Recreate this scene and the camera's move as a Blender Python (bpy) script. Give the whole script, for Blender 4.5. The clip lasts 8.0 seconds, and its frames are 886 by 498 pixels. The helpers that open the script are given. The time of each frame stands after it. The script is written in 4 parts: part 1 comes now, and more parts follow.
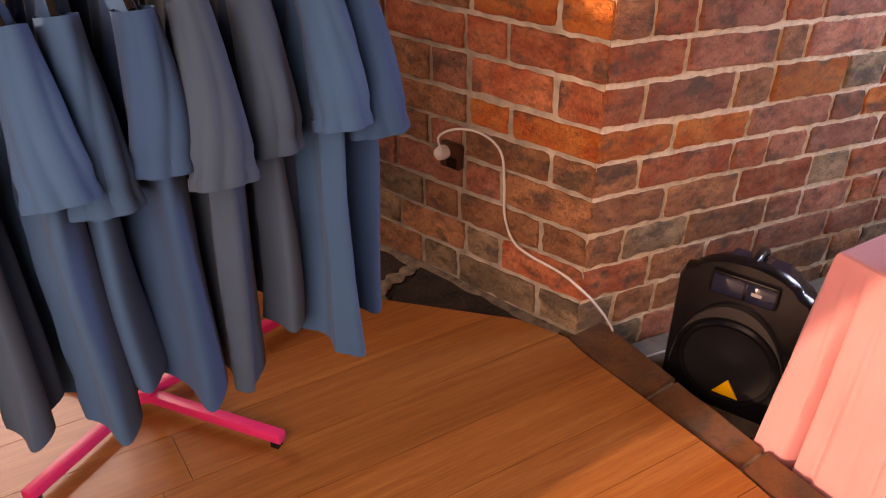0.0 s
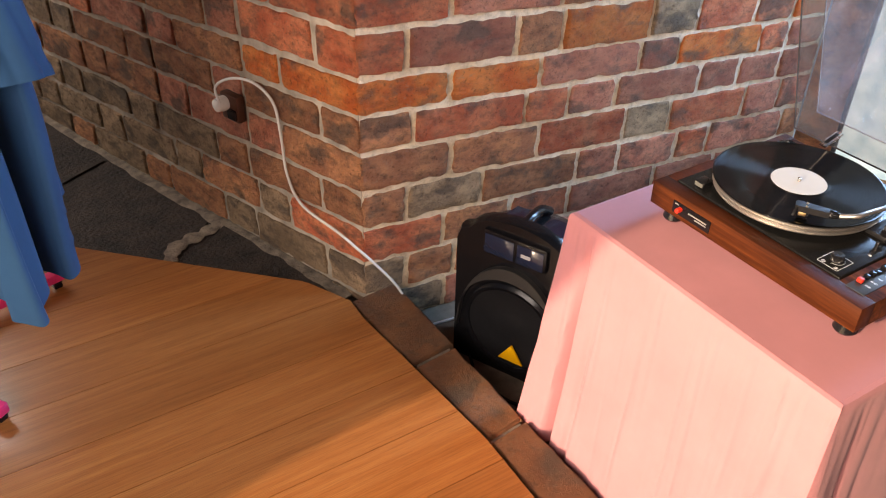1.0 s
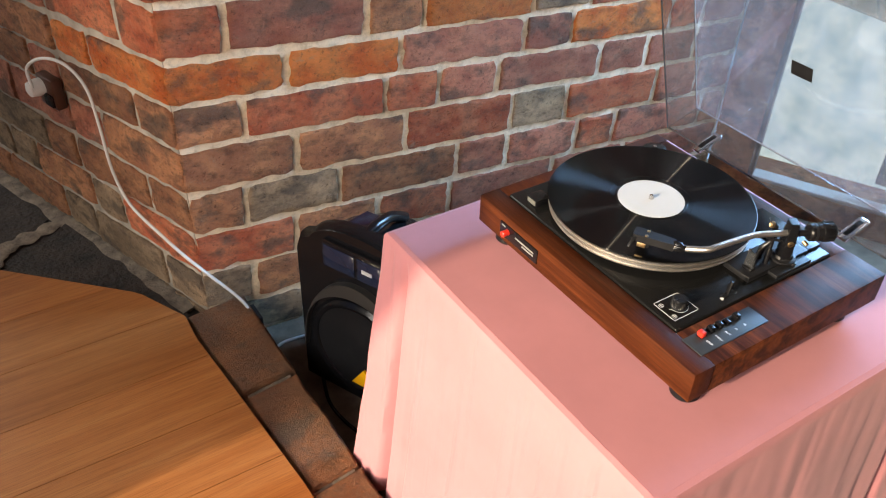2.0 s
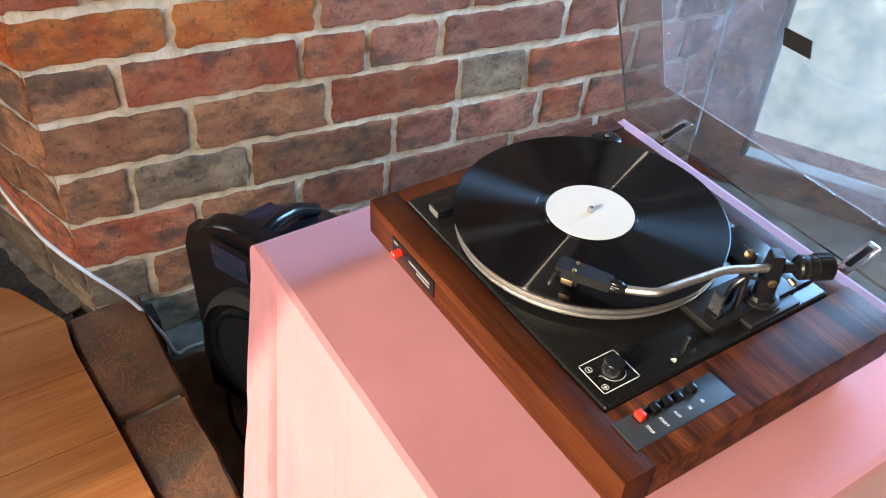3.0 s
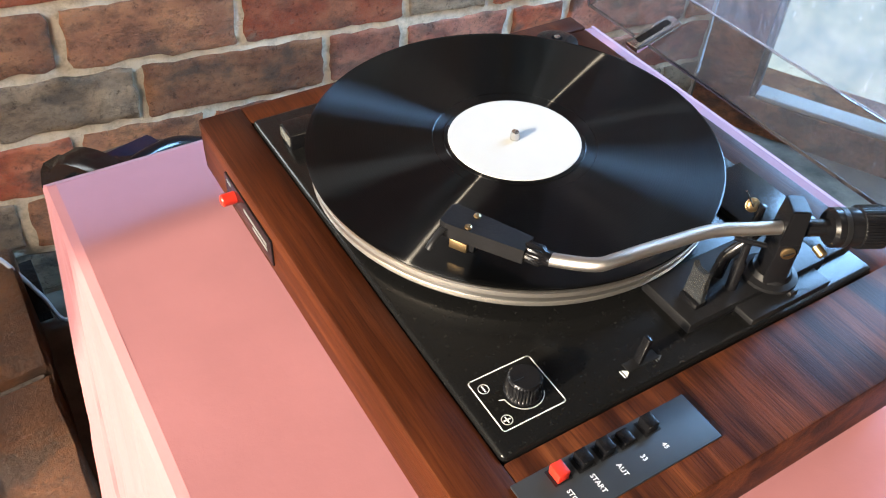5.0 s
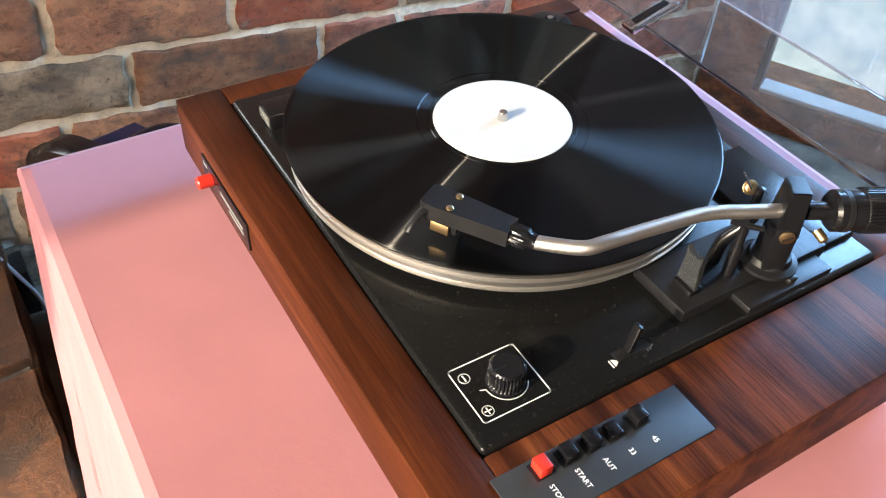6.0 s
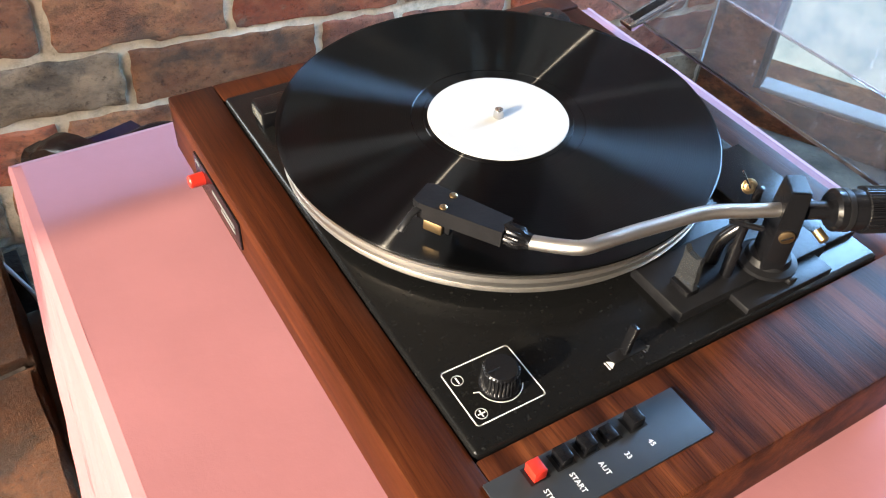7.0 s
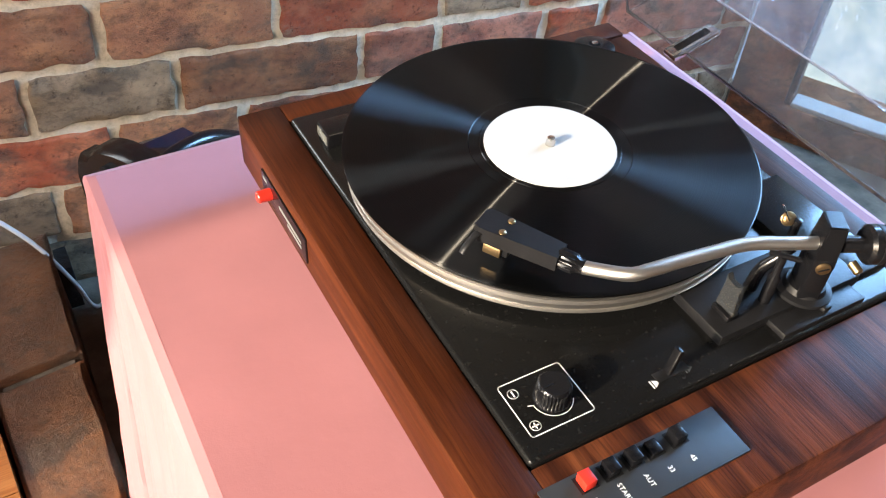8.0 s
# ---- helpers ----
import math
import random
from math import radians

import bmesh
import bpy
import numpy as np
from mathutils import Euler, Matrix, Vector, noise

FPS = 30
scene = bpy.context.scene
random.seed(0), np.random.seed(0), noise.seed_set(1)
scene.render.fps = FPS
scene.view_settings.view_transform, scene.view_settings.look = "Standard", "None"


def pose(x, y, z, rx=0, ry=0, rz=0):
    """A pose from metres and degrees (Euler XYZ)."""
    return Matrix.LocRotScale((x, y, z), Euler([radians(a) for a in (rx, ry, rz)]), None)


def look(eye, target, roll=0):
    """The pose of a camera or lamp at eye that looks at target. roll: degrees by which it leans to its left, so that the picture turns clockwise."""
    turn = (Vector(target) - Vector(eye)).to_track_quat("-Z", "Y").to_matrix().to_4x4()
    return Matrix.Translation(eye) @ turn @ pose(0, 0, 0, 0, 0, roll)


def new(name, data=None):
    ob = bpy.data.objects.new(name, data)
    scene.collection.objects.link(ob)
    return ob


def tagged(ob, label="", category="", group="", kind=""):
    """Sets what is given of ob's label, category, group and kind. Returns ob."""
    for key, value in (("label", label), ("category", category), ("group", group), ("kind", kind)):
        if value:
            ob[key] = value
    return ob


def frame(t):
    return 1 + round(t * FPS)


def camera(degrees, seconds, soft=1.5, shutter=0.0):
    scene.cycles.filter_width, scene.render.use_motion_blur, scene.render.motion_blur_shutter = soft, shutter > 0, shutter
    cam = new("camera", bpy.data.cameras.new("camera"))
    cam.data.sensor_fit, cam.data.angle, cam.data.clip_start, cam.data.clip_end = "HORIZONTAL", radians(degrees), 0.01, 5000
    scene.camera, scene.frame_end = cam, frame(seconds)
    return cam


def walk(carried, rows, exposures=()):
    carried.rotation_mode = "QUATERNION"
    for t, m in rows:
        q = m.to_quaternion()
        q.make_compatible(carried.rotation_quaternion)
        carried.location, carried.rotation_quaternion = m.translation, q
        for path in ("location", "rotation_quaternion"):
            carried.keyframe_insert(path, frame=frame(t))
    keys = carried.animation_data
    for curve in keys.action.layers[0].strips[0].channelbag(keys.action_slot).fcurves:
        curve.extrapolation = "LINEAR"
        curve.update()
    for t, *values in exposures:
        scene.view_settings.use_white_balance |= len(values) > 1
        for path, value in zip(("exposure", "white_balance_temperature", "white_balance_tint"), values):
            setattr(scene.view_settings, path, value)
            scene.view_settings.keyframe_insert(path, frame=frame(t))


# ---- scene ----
cam = camera(55.2, 8.0, soft=1.1)
PATH = [
    (0, (-1.64, -0.369, 1.448), (-0.743, 1.067, 0.383), 0.8),
    (0.5, (-1.374, -0.539, 1.418), (-0.475, 0.862, 0.31), 1.1),
    (1, (-1.111, -0.553, 1.392), (-0.216, 0.813, 0.237), 1.4),
    (1.5, (-0.879, -0.509, 1.36), (0.011, 0.833, 0.173), 1.6),
    (2, (-0.682, -0.482, 1.312), (0.207, 0.832, 0.093), 2.1),
    (2.2, (-0.609, -0.469, 1.286), (0.27, 0.846, 0.061), 2.2),
    (3.3, (-0.33, -0.268, 1.154), (0.504, 0.971, -0.175), 3.0),
    (3.5, (-0.284, -0.25, 1.129), (0.54, 0.978, -0.217), 2.9),
    (4, (-0.216, -0.216, 1.072), (0.6, 0.987, -0.303), 3.3),
    (4.5, (-0.189, -0.191, 1.017), (0.619, 1.014, -0.36), 3.3),
    (5, (-0.171, -0.188, 0.989), (0.629, 1.02, -0.39), 3.4),
    (6.5, (-0.148, -0.183, 0.961), (0.641, 1.027, -0.422), 3.4),
    (7, (-0.145, -0.182, 0.96), (0.643, 1.028, -0.424), 3.4),
    (7.5, (-0.144, -0.183, 0.968), (0.643, 1.028, -0.416), 3.5),
    (8, (-0.176, -0.185, 0.994), (0.572, 1.048, -0.392), 3.7),
]
walk(cam, [(t, look(eye, target, roll)) for t, eye, target, roll in PATH], exposures=[(0.0, 0.36, 12800, 48), (0.6, 0.66, 10000, 28), (1.5, 0.72, 8300, 14), (2.0, 0.78, 7800, 9), (3.5, 0.98, 7250, 7), (8.0, 1.14, 7250, 8)])

# ---- world, sun and window light ----
W0 = bpy.data.worlds.new("sky")
scene.world = W0
W0.use_nodes = True
wn = W0.node_tree.nodes
sky = wn.new("ShaderNodeTexSky")
sky.sky_type, sky.sun_disc = "NISHITA", False
sky.sun_elevation, sky.sun_rotation = radians(18), radians(-97)
wn["Background"].inputs["Strength"].default_value = 0.15
W0.node_tree.links.new(sky.outputs["Color"], wn["Background"].inputs["Color"])


def lamp(name, kind, m, energy, color, **more):
    data = bpy.data.lights.new(name, kind)
    data.energy, data.color = energy, color
    ob = new(name, data)
    ob.matrix_world = m
    return data


SUN = lamp("sun", "SUN", look((-4.0, -0.5, 1.32), (0.0, 0.0, 0.0)), 4.3, (1.0, 0.88, 0.74))
SUN.angle = radians(0.9)
A1 = lamp("daylight_window_north", "AREA", look((-1.9, 3.55, 1.4), (-1.0, 0.6, 0.4)), 40, (0.80, 0.88, 1.0))
A1.shape, A1.size, A1.size_y = "RECTANGLE", 1.1, 1.9
A2 = lamp("daylight_window_west", "AREA", look((-2.55, -0.55, 1.5), (0.0, 0.5, 0.5)), 68, (0.93, 0.93, 0.99))
A2.shape, A2.size, A2.size_y = "RECTANGLE", 1.9, 1.7
A3 = lamp("daylight_window_east", "AREA", look((1.58, 0.47, 1.05), (0.3, 0.2, 0.6)), 90, (0.22, 0.5, 1.0))
A3.shape, A3.size, A3.size_y = "RECTANGLE", 0.45, 1.1


# ---- materials ----
def material(name, rough=0.6, metal=0.0, **sockets):
    m = bpy.data.materials.new(name)
    m.use_nodes = True
    b = m.node_tree.nodes["Principled BSDF"]
    b.inputs["Roughness"].default_value = rough
    b.inputs["Metallic"].default_value = metal
    for k, v in sockets.items():
        b.inputs[k.replace("_", " ")].default_value = v
    return m, m.node_tree.nodes, m.node_tree.links, b


def noise_node(n, l, scale, detail=6.0, stretch=(1, 1, 1), rough=0.6, shift=None):
    tc, mp, nz = n.new("ShaderNodeTexCoord"), n.new("ShaderNodeMapping"), n.new("ShaderNodeTexNoise")
    mp.inputs["Scale"].default_value = stretch
    nz.inputs["Scale"].default_value, nz.inputs["Detail"].default_value, nz.inputs["Roughness"].default_value = scale, detail, rough
    l.new(tc.outputs["Object"], mp.inputs["Vector"])
    if shift is not None:
        l.new(shift, mp.inputs["Location"])
    l.new(mp.outputs["Vector"], nz.inputs["Vector"])
    return nz.outputs["Fac"]


def ramp(n, l, fac, stops):
    r = n.new("ShaderNodeValToRGB")
    e = r.color_ramp.elements
    while len(e) < len(stops):
        e.new(0.5)
    for el, (p, c) in zip(e, stops):
        el.position, el.color = p, (*c, 1)
    l.new(fac, r.inputs["Fac"])
    return r.outputs["Color"]


def mix(n, l, fac, a, b, mode="MIX"):
    x = n.new("ShaderNodeMix")
    x.data_type, x.blend_type = "RGBA", mode
    for sock, v in ((x.inputs[0], fac), (x.inputs[6], a), (x.inputs[7], b)):
        if isinstance(v, (int, float)):
            sock.default_value = v
        elif isinstance(v, tuple):
            sock.default_value = (*v, 1)
        else:
            l.new(v, sock)
    return x.outputs[2]


def bump(n, l, b, heights, strength=0.4, dist=0.003):
    prev = None
    for h, d in heights:
        bp = n.new("ShaderNodeBump")
        bp.inputs["Strength"].default_value, bp.inputs["Distance"].default_value = strength, d
        l.new(h, bp.inputs["Height"])
        if prev is not None:
            l.new(prev, bp.inputs["Normal"])
        prev = bp.outputs["Normal"]
    l.new(prev, b.inputs["Normal"])


def object_random(n, l, spread):
    oi, ml = n.new("ShaderNodeObjectInfo"), n.new("ShaderNodeVectorMath")
    ml.operation = "SCALE"
    ml.inputs[0].default_value = spread
    l.new(oi.outputs["Random"], ml.inputs["Scale"])
    return ml.outputs[0], oi.outputs["Random"]


def plain(name, color, rough=0.5, metal=0.0, vary=0.12, scale=30.0, bumpy=0.0, **sockets):
    """A surface of one colour with slight blotches, scuffs and relief."""
    m, n, l, b = material(name, rough, metal, **sockets)
    f = noise_node(n, l, scale)
    dark = tuple(c * (1 - vary) for c in color)
    light = tuple(min(1, c * (1 + vary)) for c in color)
    l.new(ramp(n, l, f, [(0.3, dark), (0.7, light)]), b.inputs["Base Color"])
    g = noise_node(n, l, scale * 4)
    r = n.new("ShaderNodeMapRange")
    r.inputs[3].default_value, r.inputs[4].default_value = max(0.02, rough - 0.08), min(1, rough + 0.1)
    l.new(g, r.inputs[0])
    l.new(r.outputs[0], b.inputs["Roughness"])
    if bumpy:
        bump(n, l, b, [(g, bumpy)], 0.5)
    return m


def brick_material(name, a, c, soot=0.35, rough=0.85, relief=1.0):
    """Old fired clay: two clay tones, sooty patches, pale lime flecks, pitted face."""
    m, n, l, b = material(name, rough, Specular_IOR_Level=0.3)
    off, rnd = object_random(n, l, (31.0, 17.0, 23.0))
    big = noise_node(n, l, 13.0, 3, shift=off)
    mid = noise_node(n, l, 26.0, 12, (1, 1, 1.6), 0.72, off)
    fine = noise_node(n, l, 100.0, 10, (1, 1, 1), 0.75, off)
    col = ramp(n, l, big, [(0.38, a), (0.62, c)])
    tone = n.new("ShaderNodeMapRange")
    tone.inputs[3].default_value, tone.inputs[4].default_value = 0.80, 1.32
    l.new(rnd, tone.inputs[0])
    h = n.new("ShaderNodeHueSaturation")
    l.new(col, h.inputs["Color"])
    l.new(tone.outputs[0], h.inputs["Value"])
    stain = ramp(n, l, mid, [(0.47, (0, 0, 0)), (0.63, (soot, soot, soot))])
    col = mix(n, l, stain, h.outputs["Color"], (0.045, 0.032, 0.024))
    fired = ramp(n, l, noise_node(n, l, 8.5, 5, (1, 1, 1.4), 0.6, off), [(0.53, (0, 0, 0)), (0.63, (0.72, 0.72, 0.72))])
    col = mix(n, l, fired, col, (0.105, 0.078, 0.058))
    lime = ramp(n, l, mid, [(0.30, (0.45, 0.45, 0.45)), (0.40, (0, 0, 0))])
    col = mix(n, l, lime, col, (0.42, 0.30, 0.20))
    flecks = ramp(n, l, fine, [(0.36, (0.25, 0.22, 0.2)), (0.45, (1, 1, 1)), (0.60, (1, 1, 1)), (0.68, (1.5, 1.4, 1.3))])
    col = mix(n, l, 0.7, col, flecks, "MULTIPLY")
    l.new(col, b.inputs["Base Color"])
    bump(n, l, b, [(mid, 0.026 * relief), (fine, 0.016 * relief)], 1.0)
    return m


BRICK = {
    "o": brick_material("orange_brick", (0.61, 0.1281, 0.02928), (0.7564, 0.244, 0.0671), 0.32),
    "r": brick_material("red_brick", (0.5246, 0.1159, 0.05124), (0.6832, 0.2257, 0.1098), 0.45),
    "m": brick_material("maroon_brick", (0.4392, 0.1403, 0.0854), (0.5978, 0.2379, 0.1464), 0.42),
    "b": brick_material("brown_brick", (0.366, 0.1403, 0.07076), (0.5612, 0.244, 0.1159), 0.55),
    "d": brick_material("dark_grey_brick", (0.2806, 0.183, 0.1098), (0.4636, 0.305, 0.183), 0.55),
}


def mortar_material():
    m, n, l, b = material("sandy_lime_mortar", 0.95, Specular_IOR_Level=0.2)
    big, mid, fine = noise_node(n, l, 6.0), noise_node(n, l, 40.0, 10, (1, 1, 1), 0.75), noise_node(n, l, 240.0, 4)
    col = ramp(n, l, big, [(0.3, (0.66, 0.52, 0.36)), (0.7, (0.84, 0.69, 0.51))])
    col = mix(n, l, ramp(n, l, mid, [(0.45, (0, 0, 0)), (0.64, (0.7, 0.7, 0.7))]), col, (0.38, 0.29, 0.20))
    l.new(col, b.inputs["Base Color"])
    bump(n, l, b, [(mid, 0.010), (fine, 0.003)], 0.95)
    return m


MORTAR = mortar_material()
# greyer and darker than MORTAR, for the left wall only
GREY_MORTAR = plain("darker_grey_mortar", (0.33, 0.275, 0.215), 0.95, 0, 0.4, 18, 0.006)
SOOTY = plain("sooty_mortar", (0.15, 0.115, 0.085), 0.95, 0, 0.6, 26, 0.012)


def wood_material(name, dark, mid_c, light, along, coat=0.0, rough=0.35, grain=1.0, figure=0.0, pore=0.75, gloss=0.25):
    """Grain that runs along one axis of the object."""
    m, n, l, b = material(name, rough, Specular_IOR_Level=gloss)
    b.inputs["Coat Weight"].default_value = coat
    b.inputs["Coat Roughness"].default_value = 0.12
    st = [14.0 * grain] * 3
    st[along] = 0.5 * grain
    off, rnd = object_random(n, l, (13.0, 7.0, 5.0))
    g1 = noise_node(n, l, 6.0, 6, tuple(st), 0.65, off)
    st2 = [90.0 * grain] * 3
    st2[along] = 2.5 * grain
    g2 = noise_node(n, l, 7.0, 3, tuple(st2), 0.6, off)
    col = ramp(n, l, g1, [(0.28, dark), (0.5, mid_c), (0.72, light)])
    pores = ramp(n, l, g2, [(0.36, (0.38, 0.34, 0.32)), (0.52, (1, 1, 1))])
    col = mix(n, l, pore, col, pores, "MULTIPLY")
    tone = n.new("ShaderNodeMapRange")
    tone.inputs[3].default_value, tone.inputs[4].default_value = 0.86, 1.12
    l.new(rnd, tone.inputs[0])
    h = n.new("ShaderNodeHueSaturation")
    l.new(col, h.inputs["Color"])
    l.new(tone.outputs[0], h.inputs["Value"])
    out = h.outputs["Color"]
    if figure:
        st3 = [34.0] * 3
        st3[along] = 5.0
        f = noise_node(n, l, 1.6, 3, tuple(st3), 0.5)
        out = mix(n, l, figure, out, ramp(n, l, f, [(0.40, (0.36, 0.32, 0.32)), (0.56, (1.2, 1.15, 1.1))]), "MULTIPLY")
    l.new(out, b.inputs["Base Color"])
    bump(n, l, b, [(g2, 0.0004)], 0.5)
    return m


FLOOR_WOOD = wood_material("varnished_pine_board", (0.2115, 0.0684, 0.0189), (0.261, 0.0936, 0.027), (0.3105, 0.1224, 0.0378), 0, 0.35, 0.3, 0.75, 0.0, 0.35)
PLINTH_WOOD = wood_material("dark_mahogany_veneer", (0.0351, 0.007722, 0.002457), (0.06318, 0.01474, 0.004212), (0.1018, 0.02668, 0.007722), 1, 0.0, 0.5, 1.6, 0.25, 0.5, 0.12)
PLINTH_WOOD_X = wood_material("figured_mahogany_veneer", (0.0425, 0.01105, 0.00425), (0.08075, 0.0221, 0.00765), (0.1275, 0.0408, 0.01445), 1, 0.0, 0.5, 1.6, 1.0, 0.75, 0.12)
TRACK = plain("dark_stone", (0.022, 0.014, 0.010), 0.7, 0, 0.7, 16, 0.02, Specular_IOR_Level=0.25)
PAVER = brick_material("worn_red_paver", (0.20, 0.082, 0.038), (0.42, 0.175, 0.075), 0.7, 0.4, 1.8)
PLASTER = plain("old_tan_plaster", (0.24, 0.18, 0.14), 0.9, 0, 0.05, 6, 0.001)
CEIL = plain("dark_ceiling_boards", (0.05, 0.04, 0.032), 0.9, 0, 0.04, 6)
PIT = plain("dusty_concrete", (0.12, 0.088, 0.062), 0.9, 0, 0.5, 14, 0.003)
PAVE_OUT = plain("pale_paving", (0.42, 0.45, 0.48), 0.9, 0, 0.12, 3, 0.003)
BLACK = plain("black_plastic", (0.006, 0.006, 0.007), 0.2, 0, 0.1, 9, Specular_IOR_Level=0.3)
BLACK_MATT = plain("matt_black_plastic", (0.008, 0.008, 0.009), 0.42, 0, 0.25, 80, 0.0004, Specular_IOR_Level=0.25)


def plate_material():
    m, n, l, b = material("scuffed_black_plate", 0.3, Specular_IOR_Level=0.22)
    specks = ramp(n, l, noise_node(n, l, 420.0, 2), [(0.60, (0, 0, 0)), (0.74, (0.16, 0.16, 0.16))])
    wear = ramp(n, l, noise_node(n, l, 60.0, 4, (1.0, 7.0, 1.0)), [(0.48, (0, 0, 0)), (0.68, (0.5, 0.5, 0.5))])
    col = mix(n, l, mix(n, l, 1.0, specks, wear, "MULTIPLY"), (0.006, 0.006, 0.006), (0.30, 0.29, 0.26))
    l.new(col, b.inputs["Base Color"])
    r = n.new("ShaderNodeMapRange")
    r.inputs[3].default_value, r.inputs[4].default_value = 0.14, 0.30
    l.new(noise_node(n, l, 22.0, 6), r.inputs[0])
    l.new(r.outputs[0], b.inputs["Roughness"])
    bump(n, l, b, [(noise_node(n, l, 500.0, 2), 0.00015)], 0.4)
    return m


PLATE_MAT = plate_material()
SATIN, _n, _l, _b = material("satin_steel", 0.4, 1.0, Base_Color=(0.60, 0.57, 0.53, 1))
STEEL, _n, _l, _b = material("brushed_steel", 0.16, 1.0, Base_Color=(0.62, 0.60, 0.57, 1))
CHROME, _n, _l, _b = material("chrome", 0.08, 1.0, Base_Color=(0.75, 0.75, 0.76, 1))
BRASS, _n, _l, _b = material("brass", 0.4, 1.0, Base_Color=(0.40, 0.28, 0.15, 1))
WHITE = plain("white_print", (0.8, 0.8, 0.78), 0.6, 0, 0.03, 60)
PAPER = plain("white_paper", (0.476, 0.476, 0.459), 0.8, 0, 0.02, 40)
RED = plain("red_plastic", (0.62, 0.03, 0.018), 0.32, 0, 0.06, 60)
YELLOW = plain("yellow_badge", (0.75, 0.36, 0.01), 0.45, 0, 0.06, 60)
CORD_WHITE = plain("white_cord", (0.55, 0.52, 0.48), 0.5, 0, 0.08, 60)
PINK_METAL = plain("pink_painted_metal", (0.62, 0.03, 0.13), 0.35, 0, 0.06, 30)
FRAME_DARK = plain("dark_window_frame", (0.05, 0.055, 0.06), 0.5, 0, 0.2, 20)


def cloth_material(name, color, rough=0.9, sheen=0.3, weave=900.0):
    m, n, l, b = material(name, rough)
    b.inputs["Sheen Weight"].default_value = sheen
    b.inputs["Sheen Roughness"].default_value = 0.4
    f, g = noise_node(n, l, 7.0, 4), noise_node(n, l, weave, 2)
    l.new(ramp(n, l, f, [(0.3, tuple(c * 0.92 for c in color)), (0.7, tuple(min(1, c * 1.06) for c in color))]), b.inputs["Base Color"])
    bump(n, l, b, [(noise_node(n, l, 60.0, 3), 0.0008), (g, 0.0002)], 0.3)
    return m


PINK = cloth_material("pink_jersey", (0.425, 0.168, 0.178), 0.9, 0.10)
BLUES = [cloth_material("blue_jersey", (0.006, 0.052, 0.128), 0.95, 0.05), cloth_material("soft_blue_jersey", (0.022, 0.054, 0.094), 0.95, 0.05), cloth_material("sky_blue_jersey", (0.012, 0.072, 0.160), 0.95, 0.05)]


def vinyl_material():
    """Gloss black with grooves that stretch a light into a streak along the radius."""
    m, n, l, b = material("grooved_vinyl", 0.06, Specular_IOR_Level=0.10)
    b.inputs["Base Color"].default_value = (0.002, 0.002, 0.002, 1)
    tc, ln, nz = n.new("ShaderNodeTexCoord"), n.new("ShaderNodeVectorMath"), n.new("ShaderNodeTexNoise")
    ln.operation = "LENGTH"
    l.new(tc.outputs["Object"], ln.inputs[0])
    nz.noise_dimensions = "1D"
    nz.inputs["Scale"].default_value, nz.inputs["Detail"].default_value = 2200.0, 6.0
    l.new(ln.outputs["Value"], nz.inputs["W"])
    bands = ramp(n, l, nz.outputs["Fac"], [(0.35, (0.010, 0.010, 0.010)), (0.7, (0.015, 0.015, 0.015))])
    tan, gl, ad = n.new("ShaderNodeTangent"), n.new("ShaderNodeBsdfAnisotropic"), n.new("ShaderNodeAddShader")
    tan.direction_type, tan.axis = "RADIAL", "Z"
    gl.distribution = "BECKMANN"
    gl.inputs["Anisotropy"].default_value = 0.95
    spread = ramp(n, l, nz.outputs["Fac"], [(0.35, (0.40,) * 3), (0.65, (0.74,) * 3)])
    l.new(spread, gl.inputs["Roughness"])
    l.new(bands, gl.inputs["Color"])
    l.new(tan.outputs["Tangent"], gl.inputs["Tangent"])
    l.new(b.outputs[0], ad.inputs[0])
    l.new(gl.outputs[0], ad.inputs[1])
    l.new(ad.outputs[0], n["Material Output"].inputs["Surface"])
    return m


VINYL = vinyl_material()


